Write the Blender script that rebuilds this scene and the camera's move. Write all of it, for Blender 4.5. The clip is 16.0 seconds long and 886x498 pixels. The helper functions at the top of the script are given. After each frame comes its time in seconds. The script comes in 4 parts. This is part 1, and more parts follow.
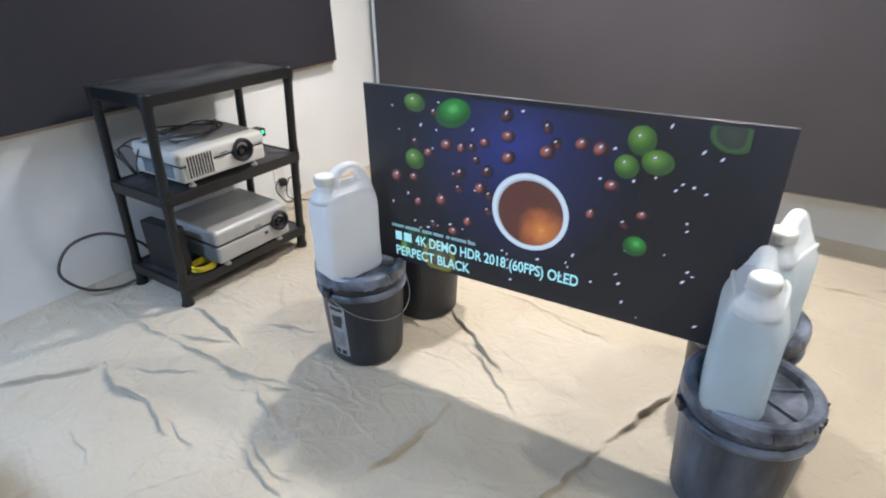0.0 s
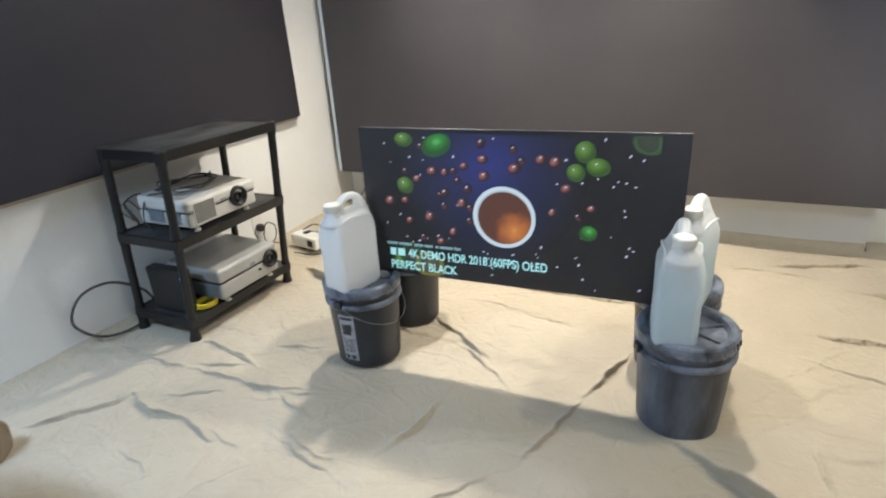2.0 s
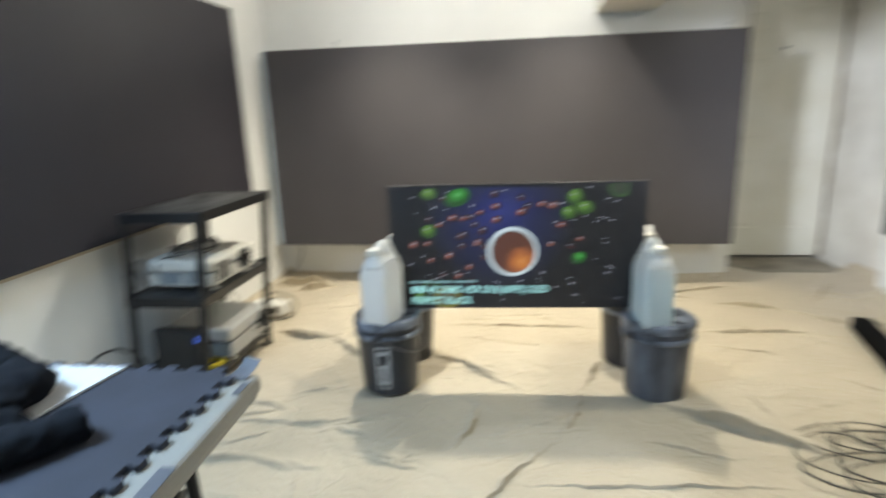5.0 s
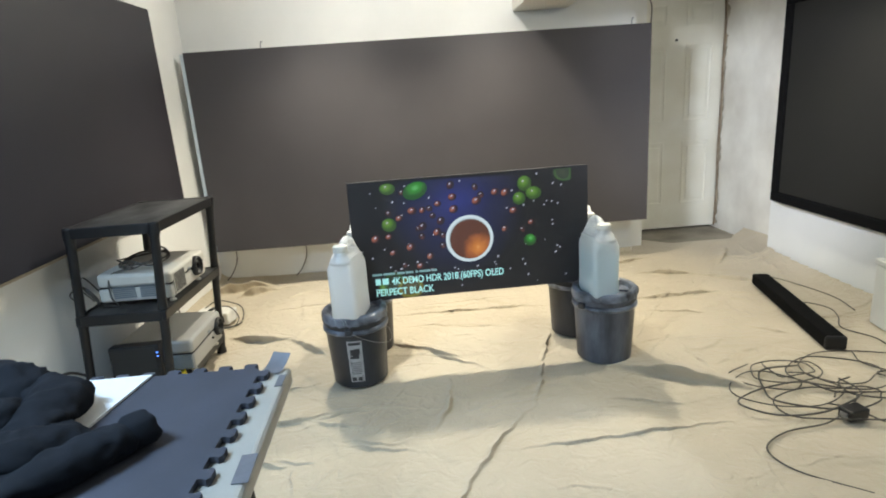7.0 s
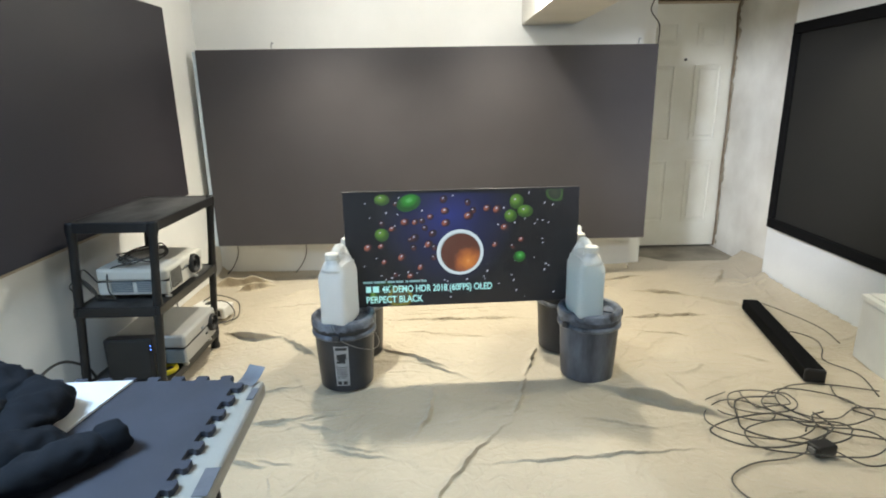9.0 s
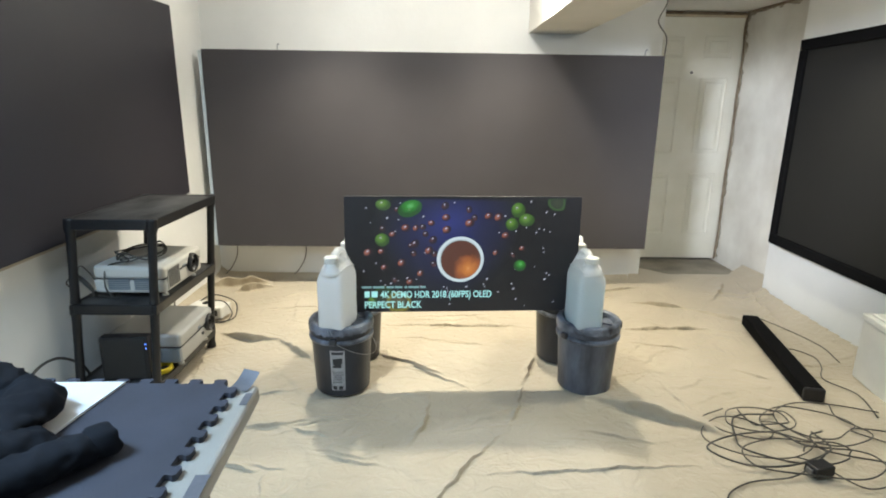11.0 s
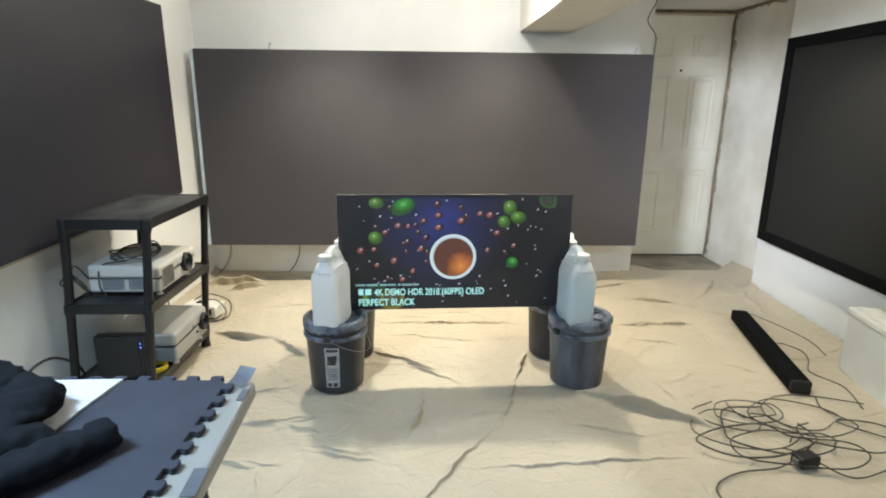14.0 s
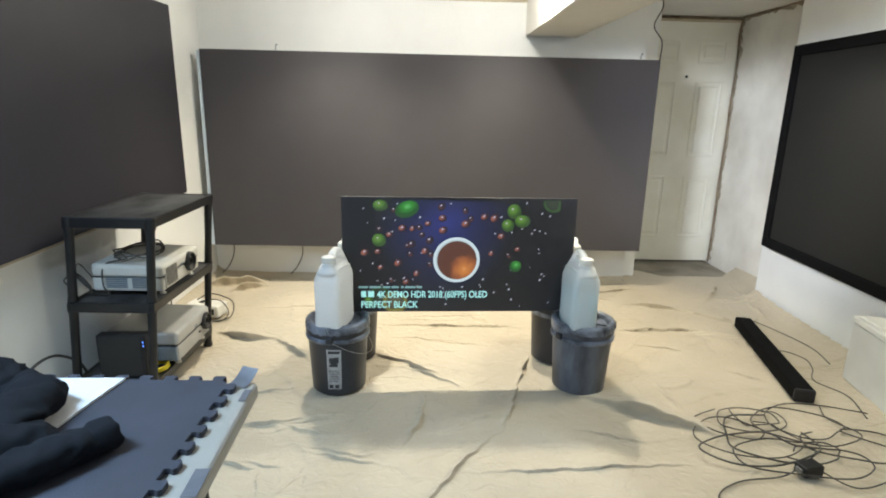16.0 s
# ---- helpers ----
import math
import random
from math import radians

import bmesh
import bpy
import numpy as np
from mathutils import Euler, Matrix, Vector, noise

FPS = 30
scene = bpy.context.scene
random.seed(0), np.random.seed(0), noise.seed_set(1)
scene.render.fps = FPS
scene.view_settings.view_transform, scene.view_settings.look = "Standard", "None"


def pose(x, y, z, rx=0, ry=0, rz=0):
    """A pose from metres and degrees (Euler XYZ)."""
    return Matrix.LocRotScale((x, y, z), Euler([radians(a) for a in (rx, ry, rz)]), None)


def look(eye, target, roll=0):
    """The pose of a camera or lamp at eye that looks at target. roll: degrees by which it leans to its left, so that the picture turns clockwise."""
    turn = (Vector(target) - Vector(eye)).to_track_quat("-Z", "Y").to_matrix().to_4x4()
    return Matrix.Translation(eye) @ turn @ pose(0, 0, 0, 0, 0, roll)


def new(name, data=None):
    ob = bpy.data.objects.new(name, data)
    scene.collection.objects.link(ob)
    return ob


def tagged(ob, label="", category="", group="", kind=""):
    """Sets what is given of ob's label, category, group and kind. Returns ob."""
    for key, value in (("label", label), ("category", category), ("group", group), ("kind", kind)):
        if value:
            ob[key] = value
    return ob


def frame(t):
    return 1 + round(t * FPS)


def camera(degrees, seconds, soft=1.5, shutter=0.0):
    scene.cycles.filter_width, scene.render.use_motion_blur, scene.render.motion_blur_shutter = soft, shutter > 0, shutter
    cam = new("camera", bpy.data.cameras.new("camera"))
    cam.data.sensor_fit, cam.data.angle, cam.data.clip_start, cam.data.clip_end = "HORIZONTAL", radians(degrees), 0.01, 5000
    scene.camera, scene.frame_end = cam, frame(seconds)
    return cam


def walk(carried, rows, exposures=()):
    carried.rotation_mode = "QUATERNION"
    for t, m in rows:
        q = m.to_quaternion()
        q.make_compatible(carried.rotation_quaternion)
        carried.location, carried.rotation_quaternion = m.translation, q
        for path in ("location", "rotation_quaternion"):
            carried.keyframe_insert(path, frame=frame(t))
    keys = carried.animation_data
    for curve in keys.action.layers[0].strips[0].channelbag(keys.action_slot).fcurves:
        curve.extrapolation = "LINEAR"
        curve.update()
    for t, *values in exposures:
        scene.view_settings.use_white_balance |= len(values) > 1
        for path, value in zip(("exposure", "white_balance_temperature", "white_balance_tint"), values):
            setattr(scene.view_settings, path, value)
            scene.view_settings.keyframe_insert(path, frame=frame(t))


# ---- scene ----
cam = camera(77.2, 16.0, soft=1.9, shutter=0.9)
PATH = [
    (0, (-0.945, -2.08, 1.228), (-1.936, -0.607, 0.307), -1.1),
    (0.5, (-0.884, -2.153, 1.225), (-1.911, -0.651, 0.394), 0.6),
    (1, (-0.873, -2.23, 1.235), (-1.9, -0.676, 0.508), 0.8),
    (1.5, (-0.87, -2.334, 1.245), (-1.812, -0.699, 0.583), -2.3),
    (2, (-0.918, -2.504, 1.264), (-1.735, -0.849, 0.494), -3.5),
    (2.5, (-1.028, -2.608, 1.237), (-1.853, -0.914, 0.569), -0.6),
    (3, (-1.101, -2.748, 1.24), (-1.881, -1.015, 0.617), -1.1),
    (3.5, (-1.166, -2.976, 1.27), (-1.844, -1.198, 0.655), -3.0),
    (4, (-1.286, -3.077, 1.23), (-1.968, -1.303, 0.609), -2.9),
    (4.5, (-1.434, -3.133, 1.229), (-1.913, -1.285, 0.631), -2.7),
    (5, (-1.505, -3.175, 1.22), (-1.763, -1.251, 0.743), -1.9),
    (5.2, (-1.598, -3.198, 1.234), (-1.596, -1.25, 0.784), -3.0),
    (7.3, (-1.735, -3.298, 1.236), (-1.654, -1.366, 0.724), -3.7),
    (7.5, (-1.706, -3.297, 1.244), (-1.627, -1.363, 0.744), -1.7),
    (8, (-1.627, -3.289, 1.282), (-1.674, -1.358, 0.763), -0.8),
    (8.5, (-1.65, -3.337, 1.313), (-1.628, -1.407, 0.792), -1.7),
    (11, (-1.651, -3.319, 1.326), (-1.61, -1.384, 0.821), 0.8),
    (11.5, (-1.649, -3.326, 1.327), (-1.595, -1.39, 0.827), 0.1),
    (12, (-1.654, -3.33, 1.324), (-1.629, -1.392, 0.83), -0.4),
    (12.5, (-1.655, -3.333, 1.327), (-1.643, -1.395, 0.831), 0.2),
    (13, (-1.653, -3.328, 1.325), (-1.622, -1.392, 0.825), 0.2),
    (13.5, (-1.653, -3.339, 1.326), (-1.603, -1.404, 0.819), 0.9),
    (14, (-1.649, -3.345, 1.33), (-1.584, -1.412, 0.819), 0.6),
    (14.5, (-1.645, -3.34, 1.327), (-1.562, -1.406, 0.826), -0.1),
    (15, (-1.65, -3.339, 1.327), (-1.554, -1.404, 0.829), 0.5),
    (15.5, (-1.654, -3.336, 1.327), (-1.606, -1.4, 0.828), 1.2),
    (16, (-1.654, -3.341, 1.329), (-1.598, -1.405, 0.828), 1.3),
]
walk(cam, [(t, look(eye, target, roll)) for t, eye, target, roll in PATH], [(0, 0.56, 5450, 17), (0.5, 0.56, 5550, 17), (1.5, 0.54, 5800, 14), (2, 0.54, 5850, 13), (3.5, 0.55, 5750, 11), (4.5, 0.58, 6050, 8), (16, 0.63, 6080, 8)])

# ---- light ----
world = bpy.data.worlds.new("world")
scene.world = world
world.use_nodes = True
world.node_tree.nodes["Background"].inputs[0].default_value = (0.8, 0.9, 1.0, 1)
world.node_tree.nodes["Background"].inputs[1].default_value = 0.05


def lamp(name, kind, place, watts, colour, size=0.06):
    data = bpy.data.lights.new(name, kind)
    data.energy, data.color = watts, colour
    if kind == "AREA":
        data.shape, data.size, data.size_y = "RECTANGLE", size[0], size[1]
    else:
        data.shadow_soft_size = size
    ob = new(name, data)
    ob.location = place
    return ob


# two recessed ceiling cans over the far floor, a narrow cool one over the near floor, a cool tube over the near floor
# and a track spot that shines under the soffit at the side wall; added fill: a point at each far can, a warm spot and
# point by the side wall
for x, watts in ((-2.25, 100), (-1.17, 90)):
    can = lamp("ceiling_can", "SPOT", (x, -0.03, 2.07), watts, (1.0, 0.88, 0.66), 0.035)
    can.data.spot_size, can.data.spot_blend = radians(121), 1.0
    # added fill at the can's place, to brighten the wall above the wide screen
    lamp("fill_point", "POINT", (x, -0.03, 2.05), 11, (1.0, 0.94, 0.82), 0.04)
near = lamp("ceiling_can", "SPOT", (-1.38, -1.72, 2.07), 26, (0.86, 0.93, 1.0), 0.02)
near.data.spot_size, near.data.spot_blend = radians(31), 0.35
# warm spot and point added to brighten door, side wall and right floor
warm = lamp("fill_spot", "SPOT", (-0.10, -0.85, 2.04), 42, (1.0, 0.91, 0.68), 0.05)
warm.data.spot_size, warm.data.spot_blend = radians(128), 0.5
lamp("fill_point", "POINT", (0.05, -1.30, 2.0), 13, (1.0, 0.93, 0.78), 0.05)
lamp("ceiling_tube", "AREA", (-2.85, -2.75, 2.06), 30, (0.60, 0.80, 1.0), (0.6, 0.15))
track = lamp("track_spot", "SPOT", (-2.4, -2.1, 1.94), 420, (0.94, 0.95, 1.0), 0.20)
track.matrix_basis = look((-2.4, -2.1, 1.94), (0.75, 0.45, 1.10))
track.data.spot_size, track.data.spot_blend = radians(40), 0.9


# ---- materials ----
def material(name, colour, rough=0.6, metal=0.0, spread=0.12, scale=6.0, fine=90.0, bump=0.15, depth=0.002, second=None, stretch=(1, 1, 1), sheen=0.0, crumple=0.0, gloss=0.5):
    """A surface whose colour varies at two scales, with fine relief. second: the colour of blotches."""
    m = bpy.data.materials.new(name)
    m.use_nodes = True
    t = m.node_tree
    n, link = t.nodes, t.links.new
    b = n["Principled BSDF"]
    co = n.new("ShaderNodeTexCoord")
    mp = n.new("ShaderNodeMapping")
    mp.inputs["Scale"].default_value = stretch
    link(co.outputs["Object"], mp.inputs["Vector"])
    big, small = n.new("ShaderNodeTexNoise"), n.new("ShaderNodeTexNoise")
    big.inputs["Scale"].default_value, big.inputs["Detail"].default_value = scale, 5
    small.inputs["Scale"].default_value, small.inputs["Detail"].default_value = fine, 3
    link(mp.outputs[0], big.inputs["Vector"])
    link(mp.outputs[0], small.inputs["Vector"])
    ramp = n.new("ShaderNodeValToRGB")
    ramp.color_ramp.elements[0].position, ramp.color_ramp.elements[1].position = 0.35, 0.68
    dark = second or [c * (1 - 2 * spread) for c in colour]
    ramp.color_ramp.elements[0].color = (*dark, 1)
    ramp.color_ramp.elements[1].color = (*colour, 1)
    link(big.outputs["Fac"], ramp.inputs["Fac"])
    mix = n.new("ShaderNodeMixRGB")
    mix.blend_type = "OVERLAY"
    mix.inputs["Fac"].default_value = spread
    link(ramp.outputs["Color"], mix.inputs["Color1"])
    link(small.outputs["Color"], mix.inputs["Color2"])
    bw = n.new("ShaderNodeRGBToBW")
    link(small.outputs["Color"], bw.inputs[0])
    link(bw.outputs[0], mix.inputs["Color2"])
    link(mix.outputs[0], b.inputs["Base Color"])
    rr = n.new("ShaderNodeMapRange")
    rr.inputs["To Min"].default_value, rr.inputs["To Max"].default_value = max(0.02, rough - 0.1), min(1, rough + 0.1)
    link(big.outputs["Fac"], rr.inputs["Value"])
    link(rr.outputs[0], b.inputs["Roughness"])
    b.inputs["Metallic"].default_value = metal
    b.inputs["Sheen Weight"].default_value = sheen
    b.inputs["Specular IOR Level"].default_value = gloss
    bp = n.new("ShaderNodeBump")
    bp.inputs["Strength"].default_value, bp.inputs["Distance"].default_value = bump, depth
    link(small.outputs["Fac"], bp.inputs["Height"])
    link(bp.outputs[0], b.inputs["Normal"])
    if crumple:
        soft, soft_bump = n.new("ShaderNodeTexNoise"), n.new("ShaderNodeBump")
        soft.inputs["Scale"].default_value, soft.inputs["Detail"].default_value, soft.inputs["Distortion"].default_value = 13, 4, 1.6
        soft_bump.inputs["Strength"].default_value, soft_bump.inputs["Distance"].default_value = 0.8, crumple
        link(mp.outputs[0], soft.inputs["Vector"])
        link(soft.outputs["Fac"], soft_bump.inputs["Height"])
        link(soft_bump.outputs[0], bp.inputs["Normal"])
    return m


def glowing(name, colour, strength):
    m = bpy.data.materials.new(name)
    m.use_nodes = True
    b = m.node_tree.nodes["Principled BSDF"]
    b.inputs["Base Color"].default_value = (*[0.3 * c for c in colour], 1)
    b.inputs["Emission Color"].default_value = (*colour, 1)
    b.inputs["Emission Strength"].default_value = strength
    return m


WALL = material("wall_paint", (0.80, 0.80, 0.78), 0.75, spread=0.05, scale=1.6, fine=35, bump=0.25, depth=0.004, second=(0.73, 0.73, 0.71))
WALL_OLD = material("rough_old_paint", (0.81, 0.79, 0.73), 0.8, spread=0.1, scale=2.2, fine=14, bump=0.25, depth=0.004, second=(0.60, 0.57, 0.51))
CEILING = material("ceiling_paint", (0.75, 0.73, 0.68), 0.8, spread=0.05, scale=2, fine=30, bump=0.3)
DOOR = material("door_paint", (0.82, 0.81, 0.74), 0.45, spread=0.05, scale=3, fine=60, bump=0.1, second=(0.74, 0.72, 0.63))
CONCRETE = material("concrete", (0.30, 0.27, 0.22), 0.85, spread=0.2, scale=4, fine=60, bump=0.4, second=(0.17, 0.15, 0.12))
CANVAS = material("canvas_cloth", (0.485, 0.425, 0.325), 0.9, spread=0.10, scale=2.4, fine=260, bump=0.35, depth=0.0015, second=(0.425, 0.37, 0.28), sheen=0.15, crumple=0.015)
BLACK_SCREEN = material("black_screen_paint", (0.062, 0.057, 0.060), 0.55, gloss=0.28, spread=0.10, scale=1.1, fine=320, bump=0.25, depth=0.0008)
SIDE_SCREEN = material("blue_black_screen_paint", (0.025, 0.023, 0.031), 0.62, spread=0.10, scale=1.1, fine=320, bump=0.25, depth=0.0008)
FRAMED = material("charcoal_screen_fabric", (0.020, 0.0195, 0.018), 0.8, gloss=0.12, spread=0.08, scale=1.1, fine=420, bump=0.2, depth=0.0008)
BOARD = material("black_board_paint", (0.030, 0.029, 0.034), 0.42, spread=0.10, scale=1.5, fine=320, bump=0.2, depth=0.0008)
VELVET = material("black_velvet", (0.005, 0.005, 0.0055), 0.9, spread=0.1, fine=400, gloss=0.08)
FRAME_WOOD = material("pale_frame_wood", (0.62, 0.52, 0.38), 0.6, spread=0.15, scale=5, fine=40, stretch=(1, 1, 6))
# white strips, with the blue cast of cool light put into the colour
STRIP_COOL_WHITE = material("cool_tinted_white", (0.55, 0.62, 0.68), 0.6, spread=0.08)
SHELF_BLACK = material("dusty_black_plastic", (0.010, 0.010, 0.011), 0.5, spread=0.35, scale=11, fine=150, bump=0.3, second=(0.075, 0.075, 0.076), stretch=(1, 0.5, 1))
POST_BLACK = material("black_plastic", (0.008, 0.008, 0.010), 0.42, spread=0.2, fine=150, bump=0.1)
PROJECTOR_CASE = material("warm_grey_plastic", (0.56, 0.55, 0.51), 0.45, spread=0.06, scale=5, fine=200, bump=0.06)
SILVER = material("silver_plastic", (0.42, 0.42, 0.41), 0.38, metal=0.2, spread=0.05, fine=300, bump=0.08)
WHITE_PLASTIC = material("white_plastic", (0.76, 0.75, 0.71), 0.4, spread=0.05, fine=200, bump=0.06)
GREY_PANEL = material("grey_blue_plastic", (0.20, 0.235, 0.27), 0.45, spread=0.08)
DARK = material("dark_rubber", (0.014, 0.014, 0.015), 0.55, spread=0.2)
BUCKET = material("scuffed_black_bucket_plastic", (0.013, 0.014, 0.019), 0.38, spread=0.25, scale=7, fine=120, bump=0.15, second=(0.028, 0.031, 0.040), stretch=(1, 1, 0.35))
BUCKET_PAINT = material("paint_smeared_bucket_plastic", (0.014, 0.015, 0.021), 0.42, spread=0.4, scale=8, fine=70, bump=0.3, second=(0.115, 0.130, 0.168), stretch=(1, 1, 0.30))
LID = material("paint_smeared_lid", (0.012, 0.014, 0.020), 0.33, spread=0.4, scale=13, fine=60, bump=0.5, second=(0.19, 0.215, 0.275))
LABEL = material("paper_label", (0.42, 0.42, 0.43), 0.5, spread=0.15, scale=30)
INK = material("black_ink", (0.03, 0.03, 0.035), 0.5)
WIRE = material("steel_wire", (0.35, 0.36, 0.38), 0.35, metal=0.9, spread=0.1)
TABLE = material("table_laminate", (0.37, 0.36, 0.33), 0.45, spread=0.06, scale=4, fine=200, bump=0.05)
TAPE = material("grey_tape", (0.15, 0.155, 0.18), 0.5, spread=0.15, scale=12)
FOAM = material("dark_foam_mat", (0.052, 0.056, 0.078), 0.85, spread=0.15, scale=5, fine=450, bump=0.6, depth=0.001)
PAPER = material("white_foam_board", (0.72, 0.73, 0.74), 0.6, spread=0.02)
FABRIC = material("black_knit_fabric", (0.013, 0.015, 0.020), 0.95, gloss=0.15, spread=0.25, scale=6, fine=500, bump=0.6, depth=0.001)
KRAFT = material("brown_kraft_paper", (0.30, 0.235, 0.16), 0.75, spread=0.12, scale=6)
CABLE = material("black_cable_rubber", (0.066, 0.060, 0.052), 0.5, spread=0.15)
YELLOW = material("yellow_plastic", (0.75, 0.62, 0.02), 0.4, spread=0.08)
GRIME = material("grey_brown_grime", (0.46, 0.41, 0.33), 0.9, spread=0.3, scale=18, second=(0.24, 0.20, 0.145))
RUST = material("brown_gap_stain", (0.13, 0.08, 0.045), 0.9, spread=0.3, scale=12, second=(0.30, 0.24, 0.17))
LENS = material("lens_glass", (0.01, 0.01, 0.014), 0.08, spread=0.02, bump=0.0)
METAL_BLACK = material("black_metal", (0.015, 0.015, 0.016), 0.4, metal=0.3)
GREEN_LED = glowing("green_led", (0.05, 1.0, 0.3), 4)
BLUE_LED = glowing("blue_led", (0.1, 0.25, 1.0), 3)


def milky(name, colour, clear):
    """Thin milky plastic: it scatters light through itself, and lets some pass straight."""
    m = bpy.data.materials.new(name)
    m.use_nodes = True
    n, link = m.node_tree.nodes, m.node_tree.links.new
    b, out = n["Principled BSDF"], n["Material Output"]
    b.inputs["Base Color"].default_value = (*colour, 1)
    b.inputs["Roughness"].default_value = 0.38
    tr, cl = n.new("ShaderNodeBsdfTranslucent"), n.new("ShaderNodeBsdfTransparent")
    tr.inputs[0].default_value = (*colour, 1)
    cl.inputs[0].default_value = (*colour, 1)
    one, two = n.new("ShaderNodeMixShader"), n.new("ShaderNodeMixShader")
    one.inputs[0].default_value, two.inputs[0].default_value = 0.45, clear
    noise_, bp = n.new("ShaderNodeTexNoise"), n.new("ShaderNodeBump")
    noise_.inputs["Scale"].default_value = 25
    bp.inputs["Strength"].default_value, bp.inputs["Distance"].default_value = 0.25, 0.004
    link(noise_.outputs["Fac"], bp.inputs["Height"])
    link(bp.outputs[0], b.inputs["Normal"])
    link(b.outputs[0], one.inputs[1])
    link(tr.outputs[0], one.inputs[2])
    link(one.outputs[0], two.inputs[1])
    link(cl.outputs[0], two.inputs[2])
    link(two.outputs[0], out.inputs["Surface"])
    return m


MILKY = milky("milky_plastic", (0.93, 0.94, 0.95), 0.02)
CLEARER = milky("clearer_milky_plastic", (0.94, 0.95, 0.96), 0.30)
LIQUID = milky("pale_blue_liquid", (0.60, 0.80, 0.88), 0.0)


# ---- mesh helpers ----
def part(name, bm, mat, parent=None, label="", smooth=False):
    mesh = bpy.data.meshes.new(name)
    bmesh.ops.recalc_face_normals(bm, faces=bm.faces)
    bm.to_mesh(mesh)
    bm.free()
    for m in mat if isinstance(mat, (list, tuple)) else [mat]:
        mesh.materials.append(m)
    if smooth:
        mesh.polygons.foreach_set("use_smooth", [True] * len(mesh.polygons))
    ob = new(name, mesh)
    if parent:
        ob.parent = parent
    if label:
        ob["label"] = label
    return ob


def thing(name, m, label, category, group=""):
    ob = new(name)
    ob.matrix_basis = m
    ob.empty_display_size = 0.05
    return tagged(ob, label, category, group)


def box(x0, x1, y0, y1, z0, z1, bevel=0.0, seg=2, bm=None):
    add = bmesh.new()
    bmesh.ops.create_cube(add, size=1)
    for v in add.verts:
        v.co = Vector(((x0, x1)[v.co.x > 0], (y0, y1)[v.co.y > 0], (z0, z1)[v.co.z > 0]))
    if bevel:
        bmesh.ops.bevel(add, geom=add.edges[:], offset=bevel, segments=seg, affect="EDGES", profile=0.5)
    return merge(bm, add)


def merge(bm, add):
    if bm is None:
        return add
    mesh = bpy.data.meshes.new("scratch")
    add.to_mesh(mesh)
    add.free()
    bm.from_mesh(mesh)
    bpy.data.meshes.remove(mesh)
    return bm


def moved(bm, m):
    bmesh.ops.transform(bm, matrix=m, verts=bm.verts)
    return bm


def turned(profile, seg=40, cap=True):
    """A solid of revolution about z from (radius, height) pairs."""
    bm = bmesh.new()
    rings = []
    for r, z in profile:
        if r < 1e-5:
            rings.append([bm.verts.new((0, 0, z))])
        else:
            rings.append([bm.verts.new((r * math.cos(a), r * math.sin(a), z)) for a in [2 * math.pi * i / seg for i in range(seg)]])
    for a, b in zip(rings, rings[1:]):
        for i in range(seg):
            j = (i + 1) % seg
            if len(a) == 1 and len(b) > 1:
                bm.faces.new((a[0], b[j], b[i]))
            elif len(b) == 1 and len(a) > 1:
                bm.faces.new((a[i], a[j], b[0]))
            elif len(a) > 1:
                bm.faces.new((a[i], a[j], b[j], b[i]))
    if cap:
        for ring in (rings[0], rings[-1]):
            if len(ring) > 2:
                bm.faces.new(ring)
    return bm


def smooth_line(points, steps=8):
    """A smooth curve through the points."""
    p = [Vector(q) for q in points]
    p = [2 * p[0] - p[1], *p, 2 * p[-1] - p[-2]]
    out = []
    for a, b, c, d in zip(p, p[1:], p[2:], p[3:]):
        for i in range(steps):
            t = i / steps
            out.append(0.5 * (2 * b + (c - a) * t + (2 * a - 5 * b + 4 * c - d) * t * t + (3 * b - a - 3 * c + d) * t ** 3))
    return out + [p[-2]]


def tube(points, r, seg=8, steps=8, bm=None, radii=None):
    """A round tube along a smooth curve through the points."""
    bm = bm or bmesh.new()
    line = smooth_line(points, steps)
    rings, side = [], None
    for i, p in enumerate(line):
        way = (line[min(i + 1, len(line) - 1)] - line[max(i - 1, 0)]).normalized()
        if side is None:
            side = way.orthogonal().normalized()
        side = (side - way * side.dot(way))
        side = side.normalized() if side.length > 1e-6 else way.orthogonal().normalized()
        up = way.cross(side)
        rr = r if radii is None else radii(i / (len(line) - 1))
        rings.append([bm.verts.new(p + rr * (math.cos(a) * side + math.sin(a) * up)) for a in [2 * math.pi * k / seg for k in range(seg)]])
    for a, b in zip(rings, rings[1:]):
        for k in range(seg):
            bm.faces.new((a[k], a[(k + 1) % seg], b[(k + 1) % seg], b[k]))
    bm.faces.new(rings[0])
    bm.faces.new(rings[-1])
    return bm


def structure(name, bm, mat, label, category="wall", smooth=False):
    return tagged(part(name, bm, mat, None, "", smooth), label, category, "", "structure")


# ---- the room ----
CEIL = 2.09
structure("floor_slab", box(-3.6, 1.6, -4.9, 1.8, -0.2, -0.02), CONCRETE, "stained grey concrete basement floor slab", "floor")
structure("wall_west", box(-3.42, -3.27, -4.8, 0.97, -0.02, CEIL), WALL, "white painted basement wall behind the shelf unit")
structure("wall_north", box(-3.27, -0.11, 0.82, 0.97, -0.02, CEIL), WALL, "white painted end wall behind the wide black screen")
structure("wall_recess_side", box(-0.20, 0.03, 0.97, 1.54, -0.02, CEIL), WALL, "white painted side wall of the door recess")
structure("wall_recess_end", box(-0.17, 0.10, 1.54, 1.69, -0.02, CEIL), WALL, "white wall strip beside the panelled door")
